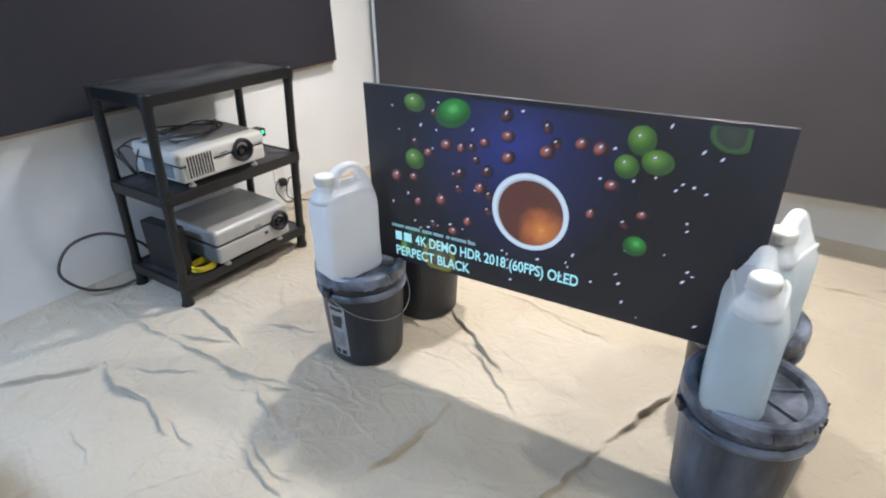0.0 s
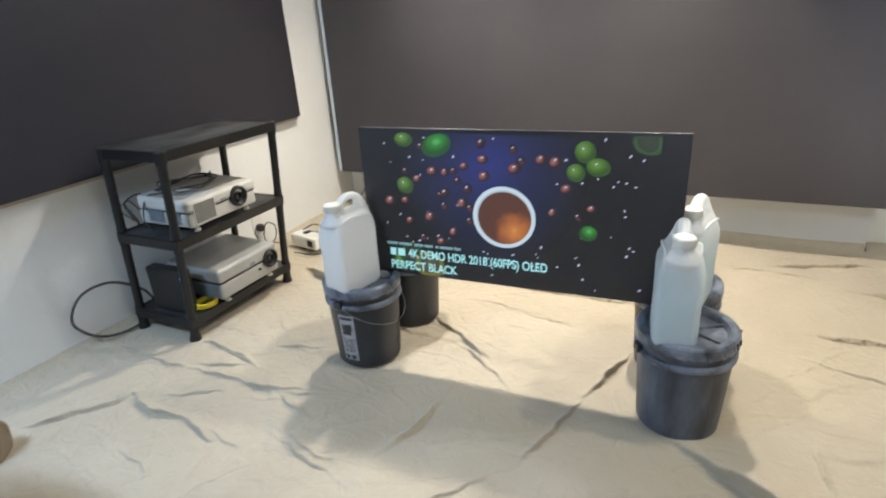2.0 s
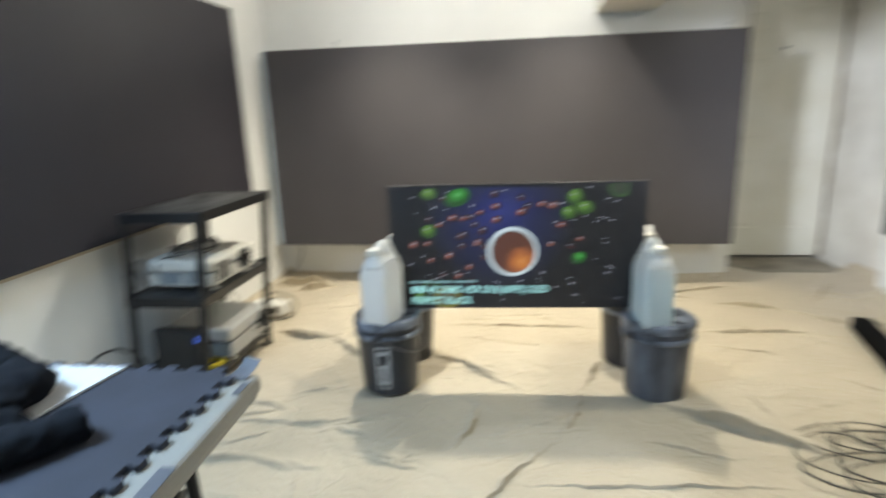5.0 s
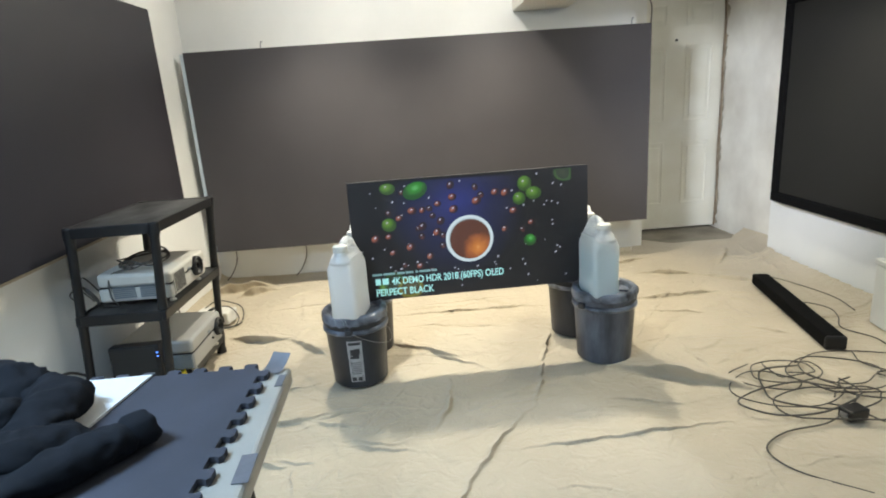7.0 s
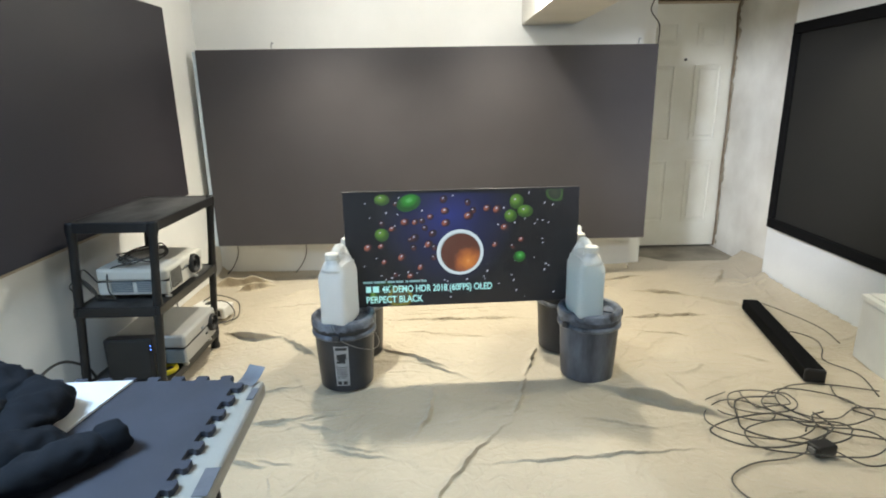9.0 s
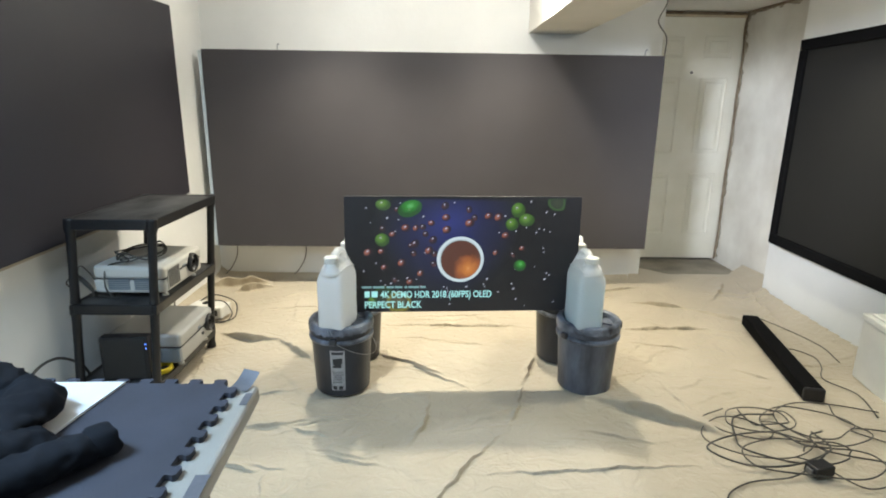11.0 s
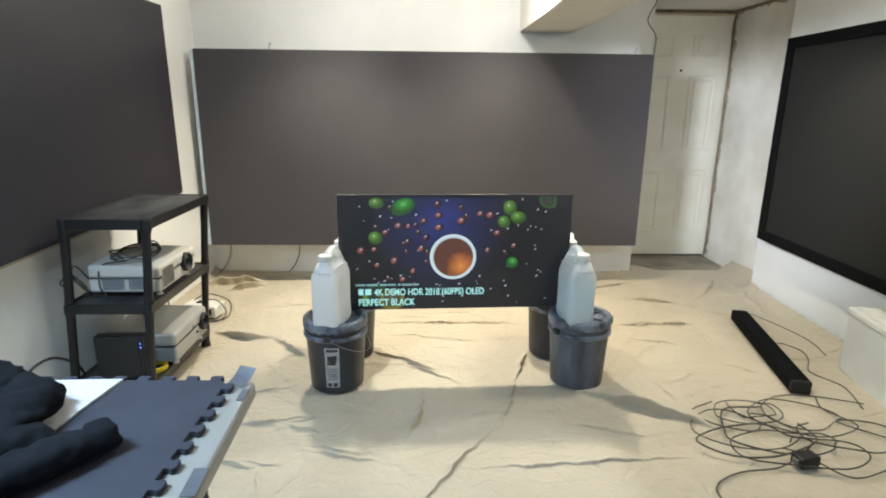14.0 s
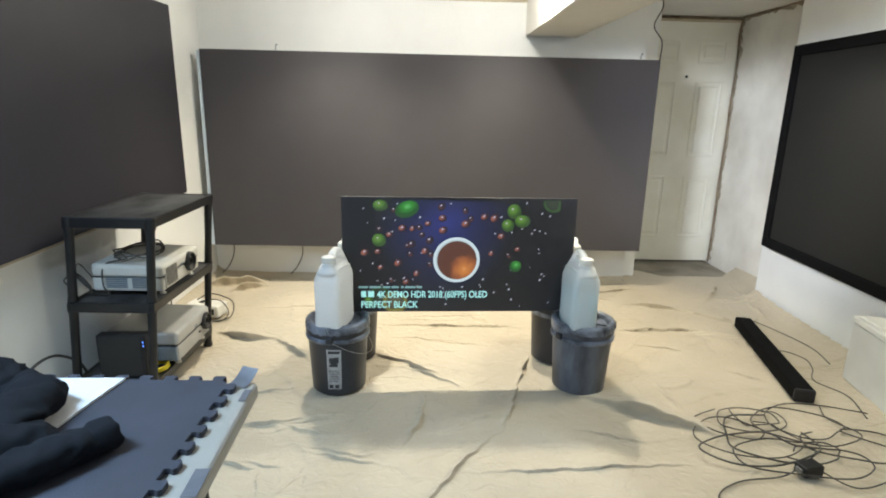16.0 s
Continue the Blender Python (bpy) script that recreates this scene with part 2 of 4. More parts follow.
structure("wall_recess_top", box(0.10, 0.925, 1.545, 1.69, 2.06, CEIL), RUST, "brown stained gap over the door")
structure("wall_recess_east", box(0.925, 1.08, 0.42, 1.69, -0.02, CEIL), WALL_OLD, "rough patched white wall beside the door")
EAST = pose(0.72, 0.42, 0, 0, 0, -3.0)
structure("wall_east", moved(box(0, 0.36, -5.3, 0, -0.02, CEIL), EAST), WALL, "white painted wall behind the framed black screen")
structure("wall_south", box(-3.42, 1.0, -4.95, -4.8, -0.02, CEIL), WALL, "plain white wall closing the basement room")
structure("ceiling", box(-3.42, 1.2, -4.95, 1.69, CEIL, CEIL + 0.1), CEILING, "off-white plastered basement ceiling", "ceiling")
structure("ceiling_soffit", box(-0.985, -0.61, -4.8, 0.82, 1.815, CEIL, 0.004), CEILING, "boxed-in off-white ceiling soffit", "soffit")
structure("trim_north", box(-3.27, -0.985, 0.802, 0.82, 2.035, CEIL), FRAME_WOOD, "thin pale wooden strip under the ceiling", "trim")


def panel_door():
    door = structure("door_1", box(0.112, 0.92, 1.525, 1.56, 0.0, 2.055, 0.003), DOOR, "worn white six-panel door, closed", "door")
    for z0, z1 in ((1.72, 1.90), (0.94, 1.57), (0.22, 0.77)):
        for x0, x1 in ((0.205, 0.435), (0.60, 0.83)):
            bm = box(x0, x1, 1.517, 1.527, z0, z0 + 0.016, 0.003)
            box(x0, x1, 1.517, 1.527, z1 - 0.016, z1, 0.003, bm=bm)
            box(x0, x0 + 0.016, 1.517, 1.527, z0 + 0.016, z1 - 0.016, 0.003, bm=bm)
            box(x1 - 0.016, x1, 1.517, 1.527, z0 + 0.016, z1 - 0.016, 0.003, bm=bm)
            box(x0 + 0.04, x1 - 0.04, 1.514, 1.527, z0 + 0.04, z1 - 0.04, 0.006, bm=bm)
            part("panel", bm, DOOR, door)
    part("peephole", moved(turned([(0, 0), (0.011, 0), (0.011, 0.008), (0.0, 0.009)], 16), pose(0.516, 1.525, 1.61, 90)), DARK, door, "small dark peephole")
    return door


panel_door()
structure("trim_door_head", box(0.09, 0.925, 1.50, 1.545, 2.045, 2.062, 0.003), FRAME_WOOD, "pale strip along the door head", "trim")
structure("crack_over_door", tube([(-0.02, 1.52, 2.085), (0.2, 1.525, 2.077), (0.5, 1.53, 2.078), (0.8, 1.525, 2.076), (0.92, 1.52, 2.07)], 0.011, 6), RUST, "dark ragged gap between door head and ceiling", "gap")
structure("crack_corner", tube([(0.92, 1.5, 2.08), (0.912, 1.51, 1.95), (0.922, 1.50, 1.7), (0.915, 1.505, 1.4), (0.92, 1.50, 1.1), (0.913, 1.505, 0.7), (0.92, 1.5, 0.3), (0.915, 1.505, 0.0)], 0.008, 6), RUST, "dark ragged gap in the corner beside the door", "gap")
structure("crack_east", tube([(0.92, 1.5, 2.085), (0.92, 1.2, 2.08), (0.925, 0.9, 2.083), (0.922, 0.6, 2.086)], 0.011, 6), RUST, "dark crack between wall and ceiling", "gap")



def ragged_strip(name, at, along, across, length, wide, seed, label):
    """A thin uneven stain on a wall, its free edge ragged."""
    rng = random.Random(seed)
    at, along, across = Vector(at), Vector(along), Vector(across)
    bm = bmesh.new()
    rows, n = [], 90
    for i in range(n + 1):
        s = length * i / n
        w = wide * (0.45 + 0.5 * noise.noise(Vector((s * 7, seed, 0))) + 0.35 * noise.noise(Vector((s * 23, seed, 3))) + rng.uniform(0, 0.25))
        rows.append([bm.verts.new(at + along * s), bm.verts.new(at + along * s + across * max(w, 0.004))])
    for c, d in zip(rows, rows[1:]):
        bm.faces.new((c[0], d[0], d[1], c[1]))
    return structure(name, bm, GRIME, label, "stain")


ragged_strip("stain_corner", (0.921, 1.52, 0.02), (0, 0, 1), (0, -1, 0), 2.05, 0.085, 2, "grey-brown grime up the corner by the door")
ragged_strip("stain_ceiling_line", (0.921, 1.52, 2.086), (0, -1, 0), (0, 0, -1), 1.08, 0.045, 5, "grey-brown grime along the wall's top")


# ---- drop cloth ----
def canvas_floor():
    """A wrinkled canvas sheet: a fine grid raised along folds, each a soft ridge along a bent line."""
    step = 0.005
    xs, ys = np.arange(-3.27, 0.93, step), np.concatenate([np.arange(-4.78, -2.4, 0.04), np.arange(-2.4, 1.16, step)])
    X, Y = np.meshgrid(xs, ys, indexing="ij")
    Z, lean = np.zeros_like(X), np.zeros_like(X)
    rng = np.random.RandomState(7)

    def fold(x0, y0, x1, y1, high=0.010, wide=0.016, bend=0.0, steep=0.55):
        if x1 < x0:
            x0, y0, x1, y1, bend = x1, y1, x0, y0, -bend
        pad = abs(bend) + 0.03 + 3.5 * wide
        i0, i1 = np.searchsorted(xs, (x0 - pad, x1 + pad))
        j0, j1 = np.searchsorted(ys, (min(y0, y1) - pad, max(y0, y1) + pad))
        if i1 - i0 < 2 or j1 - j0 < 2:
            return
        A, B = X[i0:i1, j0:j1], Y[i0:i1, j0:j1]
        dx, dy = x1 - x0, y1 - y0
        length = math.hypot(dx, dy)
        ux, uy = dx / length, dy / length
        s = ((A - x0) * ux + (B - y0) * uy) / length
        d = (A - x0) * -uy + (B - y0) * ux - bend * 4 * s * (1 - s)
        d = d + 0.004 * np.sin(s * length * 31 + x0 * 17) + 0.003 * np.sin(s * length * 67 + y0 * 29)
        ends = np.clip(np.minimum(s, 1 - s) * 2.8 + 0.10, 0, 1) * ((s > -0.03) & (s < 1.03))
        ends = ends * (0.85 + 0.18 * np.sin(s * length * 23 + y0 * 11))
        if wide < 0.025:
            wide, high = wide * 0.50, high * 0.70
        near = wide * 0.33
        ridge = 1.65 * high * ends * np.where(d > 0, np.exp(-np.abs(d / (wide * (1.1 + steep))) ** 1.4), np.exp(-(d / near) ** 2))
        Z[i0:i1, j0:j1] += ridge - 0.15 * high * ends * np.exp(-((d + 1.15 * wide) / (0.5 * wide)) ** 2)
        lean[i0:i1, j0:j1] += ridge

    # round the right bucket and the open floor
    fold(-0.93, -1.00, -0.43, -1.31, 0.040, 0.040, 0.02, 0.9)
    fold(-1.03, -1.26, -0.72, -1.37, 0.012)
    fold(-1.50, -1.57, -0.60, -1.50, 0.013, 0.014)
    fold(-1.09, -0.55, -1.21, -0.90, 0.026, 0.018)
    fold(-1.21, -0.90, -1.33, -1.28, 0.020, 0.015, 0.01)
    fold(-1.33, -1.28, -1.75, -1.95, 0.020, 0.015, -0.03)
    fold(-1.66, -1.00, -1.75, -1.42, 0.024, 0.020, 0.03)
    fold(-2.44, -1.28, -1.95, -1.16, 0.014, 0.014, 0.01)
    fold(-2.15, -1.43, -1.76, -1.54, 0.010, 0.013)
    fold(-2.88, -0.27, -2.50, -0.36, 0.028, 0.030, -0.03)
    fold(-2.52, -0.36, -2.24, -0.66, 0.022, 0.026)
    fold(-1.95, -0.55, -1.57, -0.80, 0.022, 0.022, 0.01)
    fold(-1.95, -0.14, -1.00, -0.14, 0.018, 0.012)
    fold(-1.80, 0.02, -1.20, 0.05, 0.008, 0.012)
    fold(-1.90, -0.33, -1.35, -0.40, 0.008, 0.012)
    fold(-0.28, 0.30, 0.12, 0.15, 0.030, 0.020, 0.02)
    fold(0.10, 0.16, 0.34, -0.10, 0.030, 0.020)
    fold(-0.50, -0.19, 0.06, -0.19, 0.026, 0.014)
    fold(-0.52, -0.38, -0.18, -0.49, 0.012, 0.014)
    fold(-0.53, -0.82, -0.50, -1.14, 0.012, 0.014)
    fold(-0.60, 0.45, -0.05, 0.62, 0.022, 0.022, 0.02)
    fold(-0.85, 0.40, -0.30, 0.38, 0.014, 0.018)
    fold(-0.10, -0.70, 0.05, -0.85, 0.012, 0.016)
    # beside and before the shelf unit
    fold(-2.99, -1.74, -2.75, -1.45, 0.026, 0.024, -0.01)
    fold(-2.78, -1.45, -2.45, -1.48, 0.026, 0.022, -0.03)
    fold(-2.50, -1.48, -2.28, -1.54, 0.020, 0.018)
    fold(-3.18, -1.25, -2.66, -1.26, 0.016, 0.016)
    fold(-2.70, -1.26, -2.22, -1.25, 0.018, 0.014, 0.01)
    fold(-2.26, -1.25, -1.93, -1.17, 0.014, 0.014)
    fold(-2.72, -1.24, -2.47, -1.14, 0.014, 0.014)
    fold(-2.82, -1.08, -2.44, -1.15, 0.020, 0.018, 0.02)
    fold(-2.66, -1.44, -2.45, -1.32, 0.014, 0.014)
    fold(-2.36, -1.50, -2.18, -1.53, 0.012, 0.014)
    fold(-2.57, -1.68, -2.32, -1.73, 0.008, 0.012)
    fold(-2.49, -1.01, -2.25, -0.93, 0.010, 0.014)
    fold(-2.15, -1.40, -1.86, -1.48, 0.010, 0.014)
    fold(-1.78, -0.71, -1.45, -0.95, 0.014, 0.016, 0.02)
    fold(-1.62, -0.38, -1.33, -0.43, 0.010, 0.014)
    fold(-2.25, -1.25, -2.02, -1.35, 0.014, 0.014)
    fold(-2.22, -1.72, -2.26, -1.56, 0.010, 0.014)
    fold(-2.80, -1.80, -2.87, -1.62, 0.012, 0.014)
    fold(-2.40, -0.20, -2.05, -0.10, 0.010, 0.014)
    fold(-2.75, 0.10, -2.30, 0.20, 0.010, 0.016)
    # under the corner of the end wall, and by the side wall
    fold(-3.25, 0.55, -2.85, 0.66, 0.060, 0.045, 0.03)
    fold(-3.05, 0.45, -2.80, 0.60, 0.040, 0.030)
    fold(0.72, 0.75, 0.50, -0.45, 0.022, 0.022, -0.03)
    fold(0.60, 0.75, 0.28, 0.30, 0.018, 0.030, 0.02)
    # small creases everywhere
    for _ in range(280):
        x, y, a, l = rng.uniform(-3.2, 0.6), rng.uniform(-3.6, 0.8), rng.normal(0.1, 0.75), rng.uniform(0.15, 0.70)
        fold(x, y, x + l * math.cos(a), y + l * math.sin(a), rng.uniform(0.0015, 0.0045), rng.uniform(0.009, 0.020), rng.normal(0, 0.02))
    for _ in range(90):
        x, y, a, l = rng.uniform(-3.2, 0.5), rng.uniform(-2.3, 0.7), rng.normal(0.1, 0.9), rng.uniform(0.25, 0.8)
        fold(x, y, x + l * math.cos(a), y + l * math.sin(a), rng.uniform(0.003, 0.007), rng.uniform(0.032, 0.075), rng.normal(0, 0.04))
    for _ in range(50):
        kx, ky, ph = rng.normal(0, 5), rng.normal(0, 5), rng.uniform(0, 6.28)
        Z += 0.0007 * np.sin(kx * X + ky * Y + ph)
    Z = np.maximum(0.012 + Z, 0.002)
    east = 0.715 + 0.0524 * (Y - 0.42)
    east = np.where(Y > 0.42, 0.915, east)
    Z += 0.07 * np.exp(-(np.maximum(east - X, 0) / 0.05)) + 0.05 * np.exp(-(X + 3.27) / 0.035) + 0.05 * np.exp(-np.maximum(0.82 - Y, 0) / 0.03) * (X < -0.12)
    edge = 0.98 + 0.10 * np.sin(X * 6.5 + 0.9) + 0.05 * np.sin(X * 17)
    keep = (X <= east) & ((Y <= 0.815) | ((X > 0.035) & (Y < edge)) | ((X > -0.10) & (Y < 0.96)))
    index = -np.ones(X.shape, int)
    ok = keep[:-1, :-1] & keep[1:, :-1] & keep[:-1, 1:] & keep[1:, 1:]
    used = np.zeros(X.shape, bool)
    for sx, sy in ((slice(0, -1), slice(0, -1)), (slice(1, None), slice(0, -1)), (slice(0, -1), slice(1, None)), (slice(1, None), slice(1, None))):
        used[sx, sy] |= ok
    index[used] = np.arange(used.sum())
    verts = np.stack([X[used], (Y - 0.7 * lean)[used], Z[used]], -1)
    i, j = np.nonzero(ok)
    faces = np.stack([index[i, j], index[i + 1, j], index[i + 1, j + 1], index[i, j + 1]], -1)
    mesh = bpy.data.meshes.new("drop_cloth")
    mesh.from_pydata(verts.tolist(), [], faces.tolist())
    mesh.polygons.foreach_set("use_smooth", [True] * len(mesh.polygons))
    mesh.materials.append(CANVAS)
    return tagged(new("drop_cloth", mesh), "wrinkled tan canvas drop cloth covering the floor", "drop cloth", "", "structure")


canvas_floor()


# ---- projection screens on the walls ----
def wide_screen():
    ob = thing("projection_screen", pose(-1.64, 0.60, 0.315), "very wide matte black painted screen panel on the end wall", "projection screen")
    part("panel", box(-1.553, 1.553, 0, 0.02, 0, 1.345, 0.002), BLACK_SCREEN, ob)
    part("back_frame", box(-1.54, 1.54, 0.02, 0.06, 0.02, 0.06), FRAME_WOOD, ob)
    part("back_frame", box(-1.54, 1.54, 0.02, 0.06, 1.28, 1.32), FRAME_WOOD, ob)
    # rail added for a bluish-lit strip here; the cool light is in its colour
    part("added_rail", box(-1.577, -1.5545, 0.004, 0.05, 0.0, 1.335, 0.002), STRIP_COOL_WHITE, ob, "added rail along the screen edge, cool light painted into its colour")
    for x in (-1.05, 1.42):
        part("hook", tube([(x, 0.012, 1.34), (x, 0.012, 1.37), (x + 0.006, 0.012, 1.385), (x + 0.012, 0.012, 1.378)], 0.004, 6), WIRE, ob)
    for x in (-1.05, 0, 1.42):
        part("bracket", box(x - 0.02, x + 0.02, 0.06, 0.219, 1.27, 1.32), FRAME_WOOD, ob)
    return ob


def side_screen():
    ob = thing("projection_screen", pose(-3.27, 0, 0), "large matte black screen panel in a pale frame above the shelf", "projection screen")
    m = pose(0, 0, 0, 0.9)
    part("panel", moved(box(0.034, 0.052, -1.765, 0.29, 0.745, 1.868, 0.002), m), SIDE_SCREEN, ob)
    part("frame", moved(box(0.0, 0.033, -1.775, 0.285, 0.728, 0.775), m), FRAME_WOOD, ob, "pale bare wooden frame edge")
    # white frame edge, its cool cast painted in
    part("frame", moved(box(0.0, 0.033, -1.775, -1.74, 0.775, 1.84), m), STRIP_COOL_WHITE, ob)
    part("frame", moved(box(0.0, 0.033, 0.25, 0.285, 0.775, 1.84), m), FRAME_WOOD, ob)
    part("frame", moved(box(0.0, 0.033, -1.775, 0.285, 1.84, 1.865), m), FRAME_WOOD, ob)
    return ob


def framed_screen():
    ob = thing("projection_screen", pose(0.612, 0.272, 0, 0, 0, -3.0), "black projection screen in a wide black velvet frame", "projection screen")
    part("panel", box(0.02, 0.035, -2.35, -0.05, 0.51, 1.69), FRAMED, ob)
    for y0, y1, z0, z1 in ((-2.4, 0, 0.457, 0.52), (-2.4, 0, 1.675, 1.738), (-0.063, 0, 0.52, 1.675), (-2.4, -2.337, 0.52, 1.675)):
        part("frame", box(0, 0.04, y0, y1, z0, z1, 0.006), VELVET, ob, "black velvet frame bar")
    for y in (-2.0, -0.3):
        part("bracket", box(0.04, 0.104, y - 0.03, y + 0.03, 1.4, 1.5), METAL_BLACK, ob)
    return ob


wide_screen(), side_screen(), framed_screen()
tagged(part("hanging_wire", tube([(-0.12, 0.64, CEIL), (-0.10, 0.63, 2.0), (-0.15, 0.62, 1.88), (-0.09, 0.61, 1.78), (-0.09, 0.61, 1.66)], 0.004, 6), CABLE, None, "", True), "thin black wire hanging from the ceiling to the screen", "wire")
for x, high in ((-2.62, 0.42), (-3.14, 0.40)):
    tagged(part("wall_cable", tube([(x, 0.79, high), (x + 0.01, 0.80, 0.22), (x - 0.03, 0.79, 0.11), (x - 0.08, 0.77, 0.05)], 0.004, 6), CABLE, None, "", True), "thin black cable hanging below the wide screen", "cable")


# ---- buckets ----
def bucket(x, y, turn, smeared, labelled, label):
    ob = thing("bucket", pose(x, y, 0.022, 0, 0, turn), label, "bucket", "buckets that carry the board")
    body = part("body", turned([(0, 0), (0.118, 0), (0.124, 0.006), (0.138, 0.262), (0.146, 0.264), (0.146, 0.272), (0.139, 0.276), (0.140, 0.296), (0.147, 0.298), (0.147, 0.305), (0.141, 0.308), (0.141, 0.322)], 56, False), BUCKET_PAINT if smeared else BUCKET, ob, smooth=False)
    lid = part("lid", turned([(0, 0.323), (0.112, 0.323), (0.120, 0.341), (0.128, 0.346), (0.141, 0.345), (0.147, 0.338), (0.147, 0.312), (0.145, 0.307), (0.1415, 0.307), (0.1415, 0.32), (0.0, 0.32)], 56, False), LID, ob, "paint-smeared black lid with a raised rim")
    for k in range(6):
        a = k * math.pi / 3
        part("rib", moved(box(0.03, 0.117, -0.003, 0.003, 0.323, 0.331, 0.001), pose(0, 0, 0, 0, 0, math.degrees(a))), LID, lid)
    part("collar", turned([(0.139, 0.258), (0.1475, 0.261), (0.149, 0.268), (0.1475, 0.278), (0.139, 0.282)], 56, False), LID, ob, "paint-smeared collar ring under the lid", True)
    for a in (0, math.pi):
        part("ear", moved(box(0.141, 0.158, -0.016, 0.016, 0.268, 0.296, 0.004), pose(0, 0, 0, 0, 0, math.degrees(a))), BUCKET, ob)
    pts = [(0.152 * math.cos(a), -0.155 * math.sin(a) - 0.004, 0.28 - 0.095 * math.sin(a)) for a in [math.pi * i / 12 for i in range(13)]]
    if labelled:
        part("bail_handle", tube(pts, 0.0015, 6, 4), WIRE, ob, "thin steel wire bail handle")
    if labelled:
        def patch(a0, a1, z0, z1, out):
            bm = bmesh.new()
            cols = []
            for i in range(9):
                a = radians(a0 + (a1 - a0) * i / 8 + 8 - turn)
                cols.append([bm.verts.new(((0.124 + 0.014 * (z - 0.006) / 0.256 + out) * math.cos(a), (0.124 + 0.014 * (z - 0.006) / 0.256 + out) * math.sin(a), z)) for z in (z0, z1)])
            for c, d in zip(cols, cols[1:]):
                bm.faces.new((c[0], d[0], d[1], c[1]))
            return bm
        tag = part("label", patch(-112, -84, 0.035, 0.235, 0.0012), LABEL, ob, "worn grey paper label with dark print")
        part("print", patch(-109, -87, 0.215, 0.228, 0.002), INK, tag)
        for a0, a1, z0, z1 in ((-107, -97, 0.165, 0.195), (-103, -91, 0.15, 0.178), (-98, -89, 0.17, 0.198), (-108, -101, 0.15, 0.162)):
            part("print", patch(a0, a1, z0, z1, 0.0024), INK, tag)
        for i in range(7):
            part("print", patch(-109, -90 + (i % 3), 0.128 - 0.009 * i, 0.131 - 0.009 * i, 0.002), INK, tag)
        for a0 in (-109, -97):
            part("print", patch(a0, a0 + 8, 0.04, 0.058, 0.002), INK, tag)
    rng = random.Random(int(x * 100))
    for _ in range(10 if smeared else 6):
        a, l = rng.uniform(-2.6, 0.2) - radians(turn), rng.uniform(0.004, 0.016)
        r = 0.1490
        pts = [(r * math.cos(a), r * math.sin(a), 0.339), (r * math.cos(a + 0.03), r * math.sin(a + 0.03), 0.325), (r * math.cos(a + 0.05), r * math.sin(a + 0.05), 0.325 - l)]
        part("paint_drip", tube(pts, rng.uniform(0.0012, 0.0028), 5, 3), (DARK if rng.random() < 0.45 else TAPE) if smeared else GREY_PANEL, lid)
    # a ragged skirt of dried paint round the lid's rim
    bm, cols = bmesh.new(), []
    for i in range(145):
        a = 2 * math.pi * i / 144
        low = 0.306 + 0.010 * noise.noise(Vector((9 * math.cos(a), 9 * math.sin(a), x))) + 0.004 * noise.noise(Vector((30 * math.cos(a), 30 * math.sin(a), y)))
        cols.append([bm.verts.new((r * math.cos(a), r * math.sin(a), z)) for r, z in ((0.1475, 0.338), (0.1492, 0.326), (0.1485, low))])
    for c, d in zip(cols, cols[1:]):
        for k in (0, 1):
            bm.faces.new((c[k], d[k], d[k + 1], c[k + 1]))
    part("paint_skirt", bm, LID, lid, smooth=True)
    return ob


bucket(-2.068, -0.900, 84, False, True, "black plastic bucket with paper label and smeared lid")
bucket(-0.908, -0.886, 30, True, False, "black plastic bucket streaked with grey paint")
bucket(-2.050, -0.572, 50, False, False, "black plastic bucket standing behind the board")
bucket(-0.955, -0.570, 110, False, False, "black plastic bucket standing behind the board")


